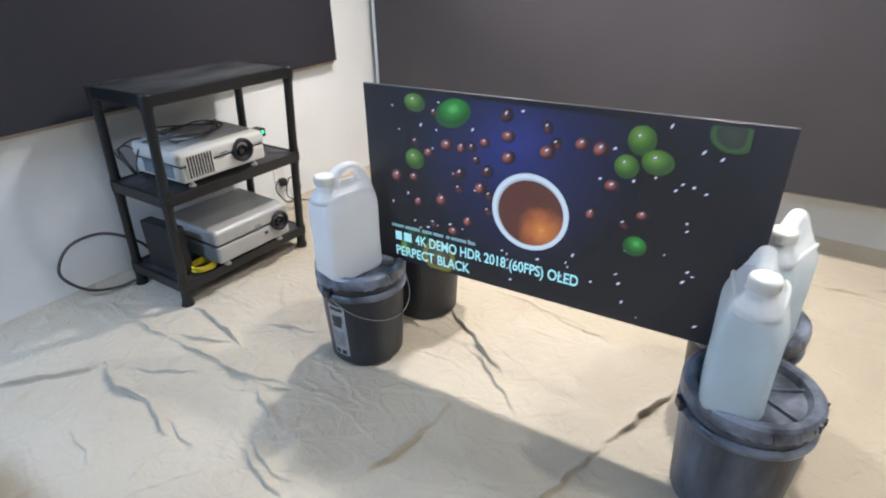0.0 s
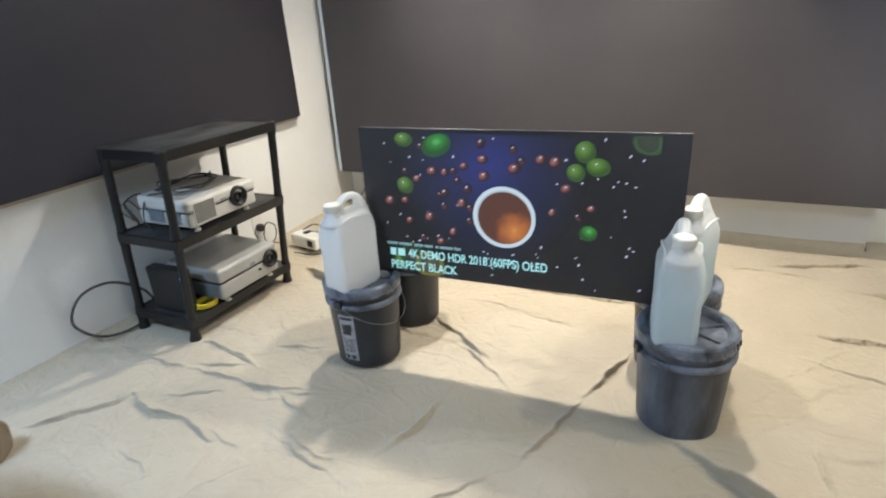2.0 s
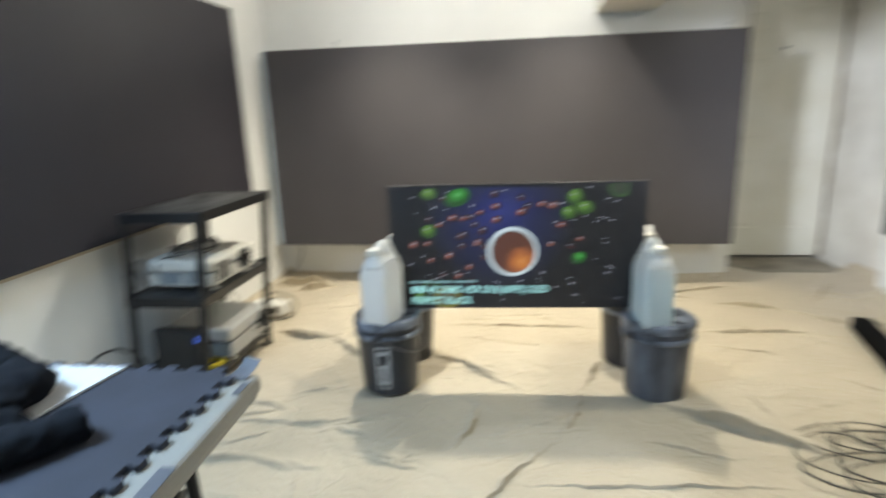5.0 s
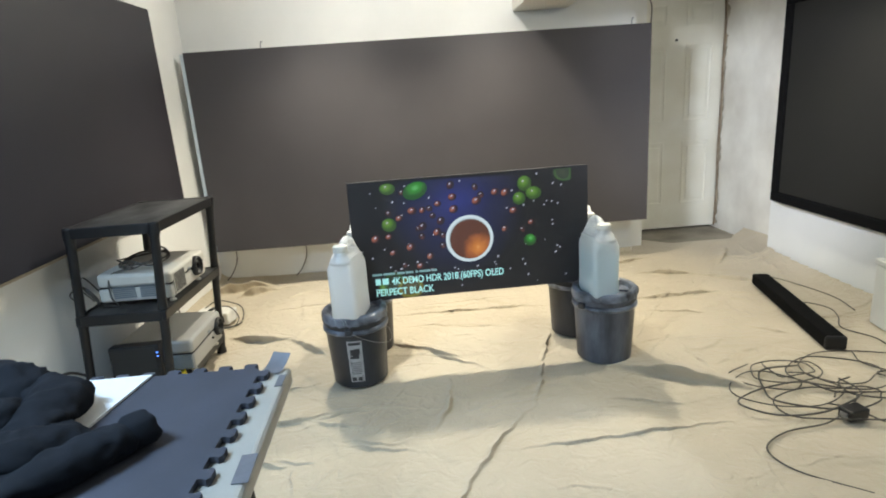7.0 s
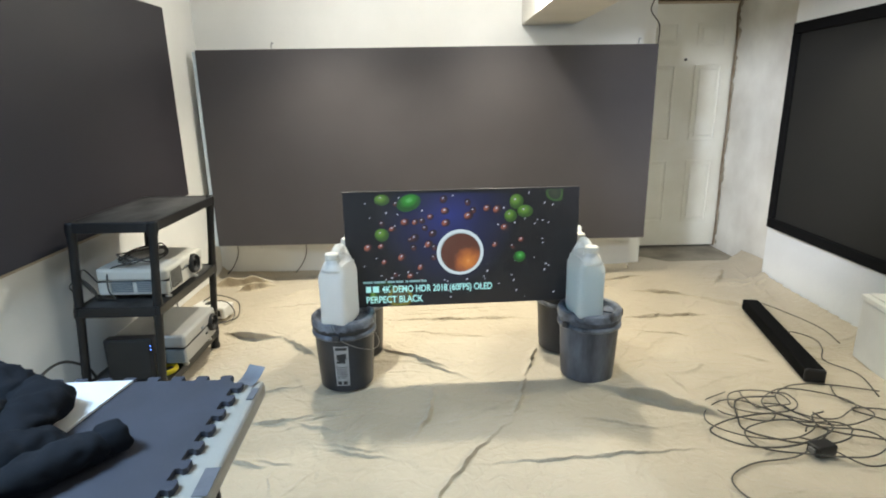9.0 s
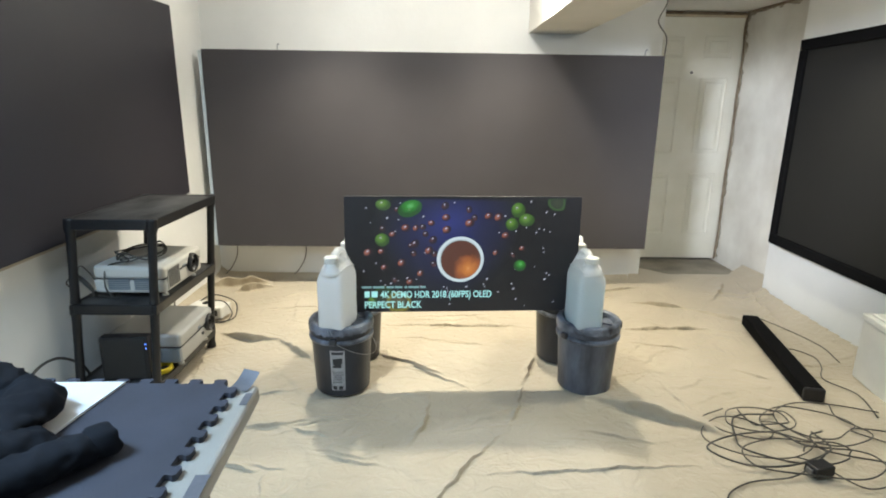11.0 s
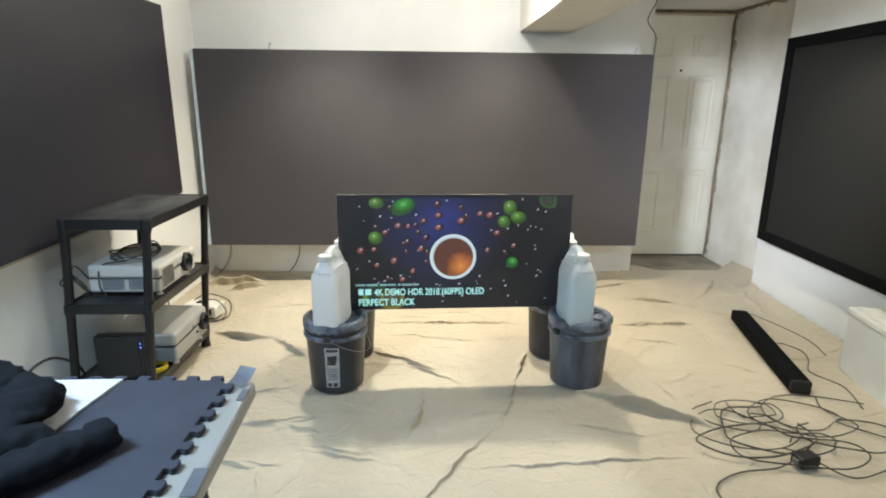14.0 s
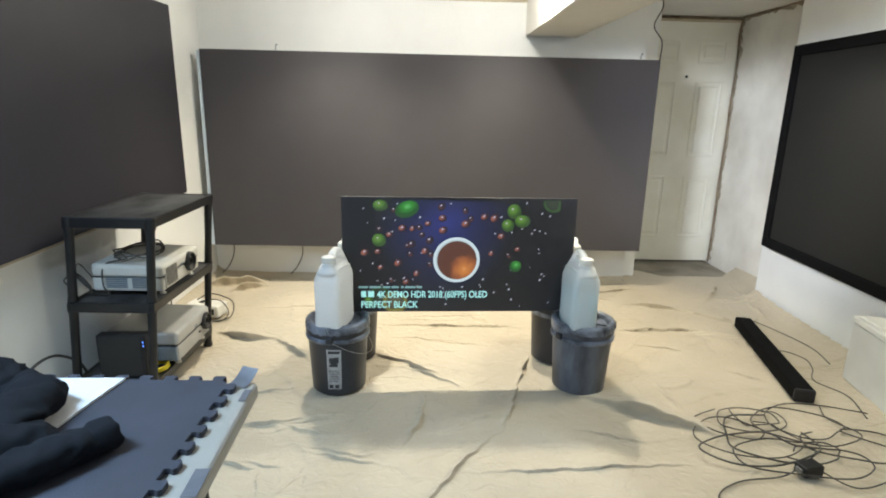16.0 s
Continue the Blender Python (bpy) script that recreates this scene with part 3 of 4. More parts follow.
# ---- jugs ----
def jug(x, y, turn, clear, label, level=0.0):
    ob = thing("jug", pose(x, y, 0.3465, 0, 0, turn), label, "jug", "jugs that hold the board upright")
    W, D = 0.065, 0.098

    def ring(bm, w, d, cy, z, power=4.2, n=44):
        out = []
        for i in range(n):
            a = 2 * math.pi * i / n
            c, s = math.cos(a), math.sin(a)
            out.append(bm.verts.new((w * math.copysign(abs(c) ** (2 / power), c), cy + d * math.copysign(abs(s) ** (2 / power), s), z)))
        return out

    def loft(rows, close=True):
        bm = bmesh.new()
        rings = [ring(bm, *row) for row in rows]
        for a, b in zip(rings, rings[1:]):
            for i in range(len(a)):
                j = (i + 1) % len(a)
                bm.faces.new((a[i], a[j], b[j], b[i]))
        bm.faces.new(rings[0])
        if close:
            bm.faces.new(rings[-1])
        return bm

    rows = [(W * 0.84, D * 0.88, 0, 0.0, 5), (W * 0.95, D * 0.96, 0, 0.006, 5), (W, D, 0, 0.022, 5.5), (W * 0.98, D * 0.985, 0, 0.11, 5.5), (W, D, 0, 0.205, 5.5), (W, D, 0, 0.226, 5.2),
            (W * 0.96, D * 0.985, 0.001, 0.240, 5), (W * 0.82, D * 0.95, 0.003, 0.262, 4.6), (W * 0.66, D * 0.90, 0.006, 0.280, 4.2), (W * 0.48, D * 0.82, 0.010, 0.293, 3.6), (W * 0.25, D * 0.66, 0.012, 0.299, 3)]
    part("body", loft(rows), CLEARER if clear else MILKY, ob, smooth=True)
    if clear:
        inner = [(r[0] * 0.965, r[1] * 0.97, r[2], max(r[3], 0.004), 5) for r in rows[:5] if r[3] < level] + [(W * 0.96, D * 0.965, 0, level, 5)]
        part("liquid", loft(inner), LIQUID, ob, "pale blue liquid filling two thirds", True)
    cap = part("cap", moved(turned([(0, 0.335), (0.026, 0.335), (0.029, 0.332), (0.030, 0.315), (0.030, 0.308), (0.026, 0.308), (0.026, 0.27), (0, 0.27)], 32), pose(0, -0.055, 0)), WHITE_PLASTIC, ob, "ribbed white screw cap")
    bm = bmesh.new()
    for i in range(32):
        a = 2 * math.pi * i / 32
        box(-0.0012, 0.0012, 0.029, 0.0312, 0.311, 0.329, bm=(b2 := bmesh.new()))
        moved(b2, pose(0, -0.055, 0, 0, 0, math.degrees(a)))
        merge(bm, b2)
    part("cap_ribs", bm, WHITE_PLASTIC, cap)
    part("neck", moved(turned([(0.052, 0.258), (0.046, 0.272), (0.034, 0.286), (0.0275, 0.296), (0.0265, 0.312), (0.0, 0.312)], 32), pose(0, -0.055, 0)), CLEARER if clear else MILKY, ob, smooth=True)
    grip = tube([(0, -0.034, 0.284), (0, -0.026, 0.316), (0, -0.006, 0.336), (0, 0.022, 0.344), (0, 0.050, 0.338), (0, 0.068, 0.318), (0, 0.076, 0.282)], 0.013, 14, 6, radii=lambda s: 0.0125 + 0.014 * abs(2 * s - 1) ** 3)
    for v in grip.verts:
        v.co.x *= 1.35
    part("handle", grip, MILKY, ob, "milky moulded strap handle", True)
    for sx in (-1, 1):
        part("crease", tube([(sx * 0.040, -0.070, 0.266), (sx * 0.047, -0.03, 0.279), (sx * 0.052, 0.02, 0.279), (sx * 0.050, 0.07, 0.268)], 0.005, 6), CLEARER if clear else MILKY, ob, smooth=True)
    return ob


jug(-2.073, -0.945, -13, False, "milky white plastic jug filled to the neck, on a bucket")
jug(-0.947, -0.920, 6, True, "clear-topped milky jug two-thirds full of pale liquid", 0.205)
jug(-2.060, -0.675, 4, False, "milky white plastic jug behind the board")
jug(-0.922, -0.672, -12, True, "clear-topped milky jug of pale liquid behind the board", 0.20)


# ---- black board with the projected picture ----
def shaded_disc_material(name, stops, strength, offset=(0.0, 0.0), noise_amount=0.0):
    m = bpy.data.materials.new(name)
    m.use_nodes = True
    n, link = m.node_tree.nodes, m.node_tree.links.new
    b = n["Principled BSDF"]
    b.inputs["Base Color"].default_value = (0.028, 0.027, 0.032, 1)
    b.inputs["Roughness"].default_value = 0.6
    uv = n.new("ShaderNodeUVMap")
    sub, ln = n.new("ShaderNodeVectorMath"), n.new("ShaderNodeVectorMath")
    sub.operation, ln.operation = "SUBTRACT", "LENGTH"
    sub.inputs[1].default_value = (*offset, 0)
    link(uv.outputs[0], sub.inputs[0])
    link(sub.outputs[0], ln.inputs[0])
    no = n.new("ShaderNodeTexNoise")
    no.inputs["Scale"].default_value = 2.5
    link(uv.outputs[0], no.inputs["Vector"])
    ma = n.new("ShaderNodeMath")
    ma.operation = "MULTIPLY_ADD"
    ma.inputs[1].default_value = noise_amount
    link(no.outputs["Fac"], ma.inputs[0])
    link(ln.outputs["Value"], ma.inputs[2])
    ramp = n.new("ShaderNodeValToRGB")
    e = ramp.color_ramp.elements
    e[0].position, e[0].color = stops[0][0], (*stops[0][1], 1)
    e[1].position, e[1].color = stops[-1][0], (*stops[-1][1], 1)
    for p, c in stops[1:-1]:
        q = e.new(p)
        q.color = (*c, 1)
    link(ma.outputs[0], ramp.inputs["Fac"])
    link(ramp.outputs[0], b.inputs["Emission Color"])
    b.inputs["Emission Strength"].default_value = strength
    return m


def lettering(words, x0, x1, z, cap):
    """Flat bold letters in the board's plane, between x0 and x1, standing on z."""
    data = bpy.data.curves.new("lettering", "FONT")
    data.body, data.size, data.offset = words, 1.0, 0.022
    ob = bpy.data.objects.new("lettering", data)
    scene.collection.objects.link(ob)
    bpy.context.view_layer.update()
    bm = bmesh.new()
    flat = ob.to_mesh()
    bm.from_mesh(flat)
    ob.to_mesh_clear()
    bpy.data.objects.remove(ob)
    low, high = min(v.co.x for v in bm.verts), max(v.co.x for v in bm.verts)
    for v in bm.verts:
        v.co = (x0 + (x1 - x0) * (v.co.x - low) / (high - low), -0.003, z + cap * v.co.y / 0.73)
    return bm


def board():
    ob = thing("projection_board", pose(-1.503, -0.81, 0.362, 0, 0, 2.55), "thin black painted board showing a projected cup, fruit and title", "projection board")
    part("panel", box(-0.549, 0.549, 0, 0.011, 0, 0.558, 0.0015), BOARD, ob)
    black = (0.0, 0.0, 0.0)
    mats = [
        shaded_disc_material("painted_blue_glow", [(0.0, (0.006, 0.009, 0.06)), (0.5, (0.002, 0.003, 0.018)), (1.0, black)], 1.9, (0, 0.0), 0.1),
        shaded_disc_material("picture_berry", [(0.0, (1.0, 0.75, 0.6)), (0.20, (0.46, 0.14, 0.07)), (0.75, (0.115, 0.026, 0.016)), (1.0, (0.02, 0.006, 0.005))], 0.55, (-0.25, 0.3), 0.12),
        shaded_disc_material("picture_dark_berry", [(0.0, (0.60, 0.42, 0.40)), (0.2, (0.16, 0.035, 0.025)), (0.9, (0.022, 0.006, 0.006))], 0.34, (-0.2, 0.3), 0.12),
        shaded_disc_material("picture_drop", [(0.0, (0.85, 0.88, 0.95)), (0.55, (0.40, 0.40, 0.46)), (1.0, (0.02, 0.02, 0.03))], 0.80, (0, 0), 0.2),
        shaded_disc_material("picture_grape", [(0.0, (0.45, 0.72, 0.16)), (0.5, (0.17, 0.42, 0.02)), (1.0, (0.06, 0.17, 0.01))], 0.28, (-0.2, 0.3), 0.1),
        shaded_disc_material("picture_lime", [(0.0, (0.30, 0.9, 0.30)), (0.5, (0.05, 0.42, 0.02)), (1.0, (0.02, 0.14, 0.01))], 0.34, (0.1, 0.3), 0.25),
        shaded_disc_material("picture_slice", [(0.0, (0.10, 0.13, 0.04)), (0.75, (0.03, 0.06, 0.015)), (0.86, (0.10, 0.30, 0.02)), (1.0, (0.05, 0.17, 0.01))], 0.20, (0, 0), 0.1),
        shaded_disc_material("picture_lemon_slice", [(0.0, (0.30, 0.28, 0.12)), (0.72, (0.10, 0.09, 0.03)), (0.82, (0.45, 0.42, 0.03)), (1.0, (0.30, 0.26, 0.02))], 0.28, (0, 0), 0.1),
        shaded_disc_material("picture_cup_rim", [(0.0, (0.35, 0.4, 0.42)), (0.82, (0.35, 0.42, 0.42)), (0.92, (0.75, 0.85, 0.85)), (1.0, (0.6, 0.7, 0.72))], 0.55, (0, 0), 0.0),
        shaded_disc_material("picture_tea", [(0.0, (0.95, 0.55, 0.22)), (0.35, (0.62, 0.21, 0.03)), (0.8, (0.30, 0.085, 0.02)), (1.0, (0.10, 0.03, 0.012))], 0.58, (0.4, -0.45), 0.45),
    ]
    bm = bmesh.new()
    uv = bm.loops.layers.uv.new("uv")
    X0, X1, Z0, Z1 = -0.495, 0.47, 0.004, 0.548
    layer = [0]

    def disc(zx, zy, rx, rz, mat, tilt=0.0, n=20):
        """A round shape of the picture, cut off at the picture's edge."""
        cx, cz = (zx - 565) / 939, 0.552 - (zy - 45) / 897
        rx, rz = rx / 939, rz / 939
        layer[0] += 1
        y = -0.0008 - 0.00001 * layer[0]
        pts = []
        for i in range(n):
            a = 2 * math.pi * i / n
            c, s = rx * math.cos(a), rz * math.sin(a)
            x, z = cx + c * math.cos(tilt) - s * math.sin(tilt), cz + c * math.sin(tilt) + s * math.cos(tilt)
            pts.append((min(max(x, X0), X1), min(max(z, Z0), Z1), math.cos(a), math.sin(a)))
        vs = [bm.verts.new((p[0], y, p[1])) for p in pts]
        f = bm.faces.new(vs)
        f.material_index = mat
        for loop, p in zip(f.loops, pts):
            loop[uv].uv = (p[2], p[3])

    # the board's blue glow, painted in as a faint emissive disc behind the picture
    disc(500, 120, 320, 380, 0, 0, 40)
    rng = random.Random(11)
    # water drops and the far, dark berries, thickest above the cup
    for _ in range(170):
        x, z = rng.uniform(110, 990), rng.uniform(60, 525)
        if math.hypot(x - 553, z - 307) < 116:
            continue
        warm = math.exp(-((x - 430) / 260) ** 2 - ((z - 170) / 210) ** 2)
        u = rng.random()
        if u < 0.34 * warm:
            disc(x, z, rng.uniform(13, 19), rng.uniform(11, 16), 2, rng.uniform(0, 3))
            disc(x - 3, z - 4, 6, 3, 3, 0.6, 10)
        elif u < 0.52:
            disc(x, z, rng.uniform(4, 9), rng.uniform(2.5, 4.5), 3, rng.uniform(0.2, 1.2), 10)
    # berries with a wet highlight
    for x, z in ((522, 88), (527, 137), (465, 160), (400, 180), (357, 180), (302, 207), (530, 187), (627, 160), (707, 130), (750, 135), (473, 230), (395, 247), (455, 275),
                 (340, 328), (265, 347), (420, 373), (375, 412), (743, 285), (783, 213), (857, 268), (198, 283), (253, 280)):
        x, z, tilt = 565 + 1.026 * (x - 602), 45 + 1.01 * (z - 55), rng.uniform(0.2, 1.0)
        r = rng.uniform(15, 22)
        disc(x, z, r, r * 0.82, 1 if rng.random() < 0.8 else 2, tilt)
        disc(x - 3, z - 5, r * 0.40, r * 0.2, 3, tilt, 10)
    for x, z, rx, rz in ((217, 75, 33, 24), (211, 222, 31, 29), (801, 96, 31, 33), (840, 138, 35, 28), (776, 156, 28, 28)):
        disc(x, z, rx, rz, 4, 0, 28)
        disc(x - 7, z - 10, rx * 0.20, rz * 0.12, 3, 0.5, 12)
    disc(332, 90, 54, 36, 5, 0.35, 28)
    disc(819, 335, 28, 26, 5, 0, 14)
    disc(978, 62, 50, 40, 6, 0, 28)
    disc(168, 495, 24, 30, 4, 0, 24)
    disc(212, 470, 44, 52, 6, 0, 28)
    disc(281, 496, 56, 52, 7, 0, 32)
    disc(553, 307, 104, 104, 8, 0, 56)
    disc(555, 309, 88, 88, 9, 0, 48)
    pic = part("projected_picture", bm, mats, ob, "projected picture of a tea cup, berries and limes on black")
    # the title under the picture; the maker's name and the small line stay plain bars
    title = glowing("title_light", (0.50, 0.95, 0.90), 0.45)
    for words, x0, x1, z in (("4K DEMO HDR 2018 (60FPS) OLED", -0.388, 0.140, 0.073), ("PERPECT BLACK", -0.463, -0.193, 0.022)):
        part("title_text", lettering(words, x0, x1, z, 0.034), title, ob, "pale cyan projected title in bold capitals")
    for x0, x1, z0, z1 in ((-0.463, -0.439, 0.075, 0.105), (-0.431, -0.402, 0.075, 0.105)):
        part("title_bar", box(x0, x1, -0.0032, -0.0026, z0, z1), title, ob)
    faint = glowing("faint_title_light", (0.50, 0.85, 0.85), 0.16)
    for x0, x1 in ((-0.475, -0.43), (-0.424, -0.37), (-0.36, -0.325), (-0.32, -0.285), (-0.275, -0.262), (-0.257, -0.205), (-0.20, -0.175)):
        part("small_title_bar", box(x0, x1, -0.0032, -0.0026, 0.120, 0.130), faint, ob)
    return ob


board()


# ---- shelf unit ----
def shelf_unit():
    ob = thing("shelf_unit", pose(-3.03, -0.77, 0.012), "dusty black plastic three-tier shelf unit against the wall", "shelf unit")

    def sheared(bm):
        for v in bm.verts:
            v.co.x += 0.085 * v.co.z
        return bm

    for top in (0.105, 0.474, 0.842):
        bm = box(-0.18, 0.18, -0.325, 0.325, top - 0.012, top, 0.003)
        tier = part("shelf", sheared(bm), SHELF_BLACK, ob)
        for x0, x1, y0, y1 in ((-0.183, -0.165, -0.328, 0.328), (0.165, 0.183, -0.328, 0.328), (-0.165, 0.165, -0.328, -0.31), (-0.165, 0.165, 0.31, 0.328)):
            part("rim", sheared(box(x0, x1, y0, y1, top - 0.042, top - 0.0005 + 0.003, 0.004)), POST_BLACK, tier)
    for x in (-0.165, 0.165):
        for y in (-0.31, 0.31):
            for z0, z1 in ((0.108, 0.437), (0.481, 0.797)):
                bm = turned([(0.021, z0), (0.0185, z0 + 0.02), (0.0175, (z0 + z1) / 2), (0.0185, z1 - 0.02), (0.021, z1)], 20)
                part("post", sheared(moved(bm, pose(x, y, 0))), POST_BLACK, ob, smooth=False)
            part("foot", sheared(moved(turned([(0, 0), (0.026, 0), (0.024, 0.012), (0.020, 0.03), (0.020, 0.064)], 20), pose(x, y, 0))), POST_BLACK, ob)
            part("corner_cap", sheared(moved(turned([(0.023, 0.795), (0.023, 0.84), (0.019, 0.846), (0, 0.847)], 20), pose(x, y, 0))), POST_BLACK, ob)
    return ob


shelf_unit()


def projector(x, y, z, turn, w, d, h, label, upper):
    """A projector whose front looks along its own -y, its width along x."""
    ob = thing("projector", pose(x, y, z, 0, 0, turn), label, "projector", "projectors on the shelf unit")
    body = PROJECTOR_CASE if upper else SILVER
    part("lower_case", box(-w / 2 + 0.004, w / 2 - 0.004, -d / 2 + 0.004, d / 2, 0.022, 0.022 + h * 0.5, 0.012, 3), body, ob, smooth=False)
    bm = box(-w / 2, w / 2, -d / 2, d / 2 - 0.004, 0.024 + h * 0.5, 0.022 + h, 0.016, 4)
    for v in bm.verts:
        if v.co.z > 0.022 + h * 0.8 and v.co.y < -d / 4:
            v.co.z -= 0.010
    part("upper_case", bm, body, ob)
    part("seam", box(-w / 2 + 0.006, w / 2 - 0.006, -d / 2 + 0.006, d / 2 - 0.006, 0.0215 + h * 0.5, 0.0245 + h * 0.5), DARK, ob)
    lx, lz, r = (w * 0.20 if upper else w * 0.34), 0.022 + h * 0.52, (0.046 if upper else 0.044)
    m = pose(lx, -d / 2, lz, 90)
    lens = part("lens_ring", moved(turned([(r, -0.01), (r, 0.010), (r * 0.93, 0.016), (r * 0.82, 0.016), (r * 0.76, 0.006), (r * 0.62, -0.002), (r * 0.62, -0.02)], 40, False), m), DARK, ob, "dark ring round the lens")
    part("lens_glass", moved(turned([(0, 0.004), (r * 0.3, 0.003), (r * 0.62, -0.004), (r * 0.62, -0.012), (0, -0.012)], 32), m), LENS, lens)
    part("lens_barrel", moved(turned([(r * 0.42, 0.006), (r * 0.42, 0.010), (r * 0.36, 0.010), (r * 0.36, 0.005)], 32, False), m), DARK, lens)
    if upper:
        vent = part("vent", box(-w / 2 + 0.025, -w / 2 + 0.140, -d / 2 - 0.0015, -d / 2 + 0.004, 0.033, 0.022 + h * 0.84, 0.001), PROJECTOR_CASE, ob, "slotted intake vent")
        for i in range(9):
            xx = -w / 2 + 0.031 + i * 0.0120
            part("slot", box(xx, xx + 0.0074, -d / 2 - 0.0025, -d / 2 + 0.003, 0.039, 0.022 + h * 0.79, 0.0008), DARK, vent)
        part("badge", box(-0.02, 0.012, -d / 2 - 0.0015, -d / 2 + 0.004, 0.022 + h * 0.58, 0.022 + h * 0.64), GREY_PANEL, ob)
        for k, (y0, y1) in enumerate(((-0.10, -0.02), (0.0, 0.09))):
            for i in range(6):
                part("side_slot", box(-w / 2 - 0.001, -w / 2 + 0.006, y0, y1, 0.040 + i * 0.0085, 0.044 + i * 0.0085), GREY_PANEL, ob)
    else:
        part("side_panel", box(-w / 2 - 0.002, -w / 2 + 0.03, -d / 2 + 0.01, d / 2 - 0.12, 0.03, 0.022 + h * 0.48, 0.004), GREY_PANEL, ob, "blue-grey side panel")
        part("badge", box(-0.0, 0.03, -d / 2 - 0.0015, -d / 2 + 0.006, 0.022 + h * 0.60, 0.022 + h * 0.68), GREY_PANEL, ob)
        part("button", box(0.05, 0.062, -d / 2 - 0.002, -d / 2 + 0.006, 0.022 + h * 0.30, 0.022 + h * 0.36), DARK, ob)
    for fx, fy in ((-w / 2 + 0.05, -d / 2 + 0.03), (w / 2 - 0.05, -d / 2 + 0.03), (0, d / 2 - 0.04)):
        part("foot", moved(turned([(0, 0), (0.014, 0), (0.014, 0.006), (0.007, 0.008), (0.007, 0.03)], 16), pose(fx, fy, 0)), WHITE_PLASTIC, ob)
    return ob


projector(-2.955, -0.818, 0.490, 90, 0.39, 0.31, 0.125, "off-white projector with a cable on top, on the middle shelf", True)
projector(-2.965, -0.750, 0.120, 90, 0.38, 0.33, 0.155, "silver projector with a dark lens on the bottom shelf", False)

# cables on and behind the projectors
pts = []
for i in range(26):
    a = i * 0.95
    pts.append((-2.97 + (0.09 + 0.02 * math.sin(i * 1.7)) * math.cos(a), -0.85 + (0.13 + 0.02 * math.cos(i * 2.3)) * math.sin(a), 0.646 + 0.010 * abs(math.sin(i * 1.3)) + 0.0012 * i * (i % 3 == 0)))
pts += [(-3.05, -1.0, 0.63), (-3.04, -1.045, 0.55), (-3.02, -1.04, 0.51), (-3.10, -1.0, 0.50)]
tagged(part("tangled_cable", tube(pts, 0.0036, 6, 5), CABLE, None, "", True), "tangled black power cord lying on the upper projector", "cable")
tagged(part("wall_loop_cable", tube([(-3.16, -0.90, 0.03), (-3.18, -1.00, 0.045), (-3.21, -1.16, 0.03), (-3.22, -1.28, 0.07), (-3.235, -1.35, 0.17), (-3.225, -1.29, 0.27), (-3.215, -1.16, 0.275), (-3.20, -1.04, 0.19), (-3.19, -0.99, 0.10), (-3.16, -0.95, 0.05)], 0.006, 8), CABLE, None, "", True), "stiff black cable looped against the wall", "cable")
for k in range(3):
    q = [(-3.2 + 0.02 * k, -0.98 + 0.05 * k, 0.50), (-3.22, -1.02 + 0.06 * k, 0.56 + 0.02 * k), (-3.15, -1.04, 0.60), (-3.10, -1.035, 0.54 - 0.01 * k), (-3.14, -1.0, 0.497)]
    tagged(part("side_cable", tube(q, 0.003, 6), CABLE, None, "", True), "thin black cable drooping beside the upper projector", "cable")


def small_speaker():
    ob = thing("black_box", pose(-2.98, -1.035, 0.122, 0, 0, 3), "flat black electronics box standing on the bottom shelf", "electronics box")
    part("case", box(-0.115, 0.09, -0.026, 0.026, 0, 0.205, 0.006, 3), POST_BLACK, ob)
    part("grille", box(-0.105, 0.074, -0.0285, -0.024, 0.010, 0.195, 0.002), DARK, ob)
    part("led", box(0.080, 0.084, -0.0295, -0.024, 0.151, 0.155), BLUE_LED, ob, "small blue light")
    part("led", box(0.080, 0.084, -0.0295, -0.024, 0.169, 0.173), BLUE_LED, ob, "small blue light")
    return ob


small_speaker()
coil = thing("yellow_coil", pose(-2.885, -0.965, 0.124), "coil of bright yellow cable on the bottom shelf", "cable coil")
for k in range(4):
    q = [((0.040 + 0.003 * math.sin(2 * a + k)) * math.cos(a), (0.050 + 0.004 * math.cos(a * 3 + k)) * math.sin(a), 0.003 + 0.006 * k) for a in [2 * math.pi * i / 14 for i in range(15)]]
    part("turn", tube(q, 0.0045, 6, 3), YELLOW, coil, smooth=True)


def power_station():
    ob = thing("power_adapter", pose(-3.03, -0.03, 0.03, 0, 0, -12), "white plastic power box with black cables on the cloth", "power adapter")
    part("case", box(-0.11, 0.11, -0.06, 0.06, 0, 0.075, 0.010, 3), WHITE_PLASTIC, ob)
    part("face", box(-0.09, 0.02, -0.0625, -0.055, 0.02, 0.06, 0.003), WALL, ob)
    part("socket", box(0.04, 0.085, -0.063, -0.055, 0.018, 0.058, 0.003), DARK, ob)
    part("switch", box(-0.04, -0.01, -0.02, 0.02, 0.074, 0.082, 0.002), DARK, ob)
    return ob


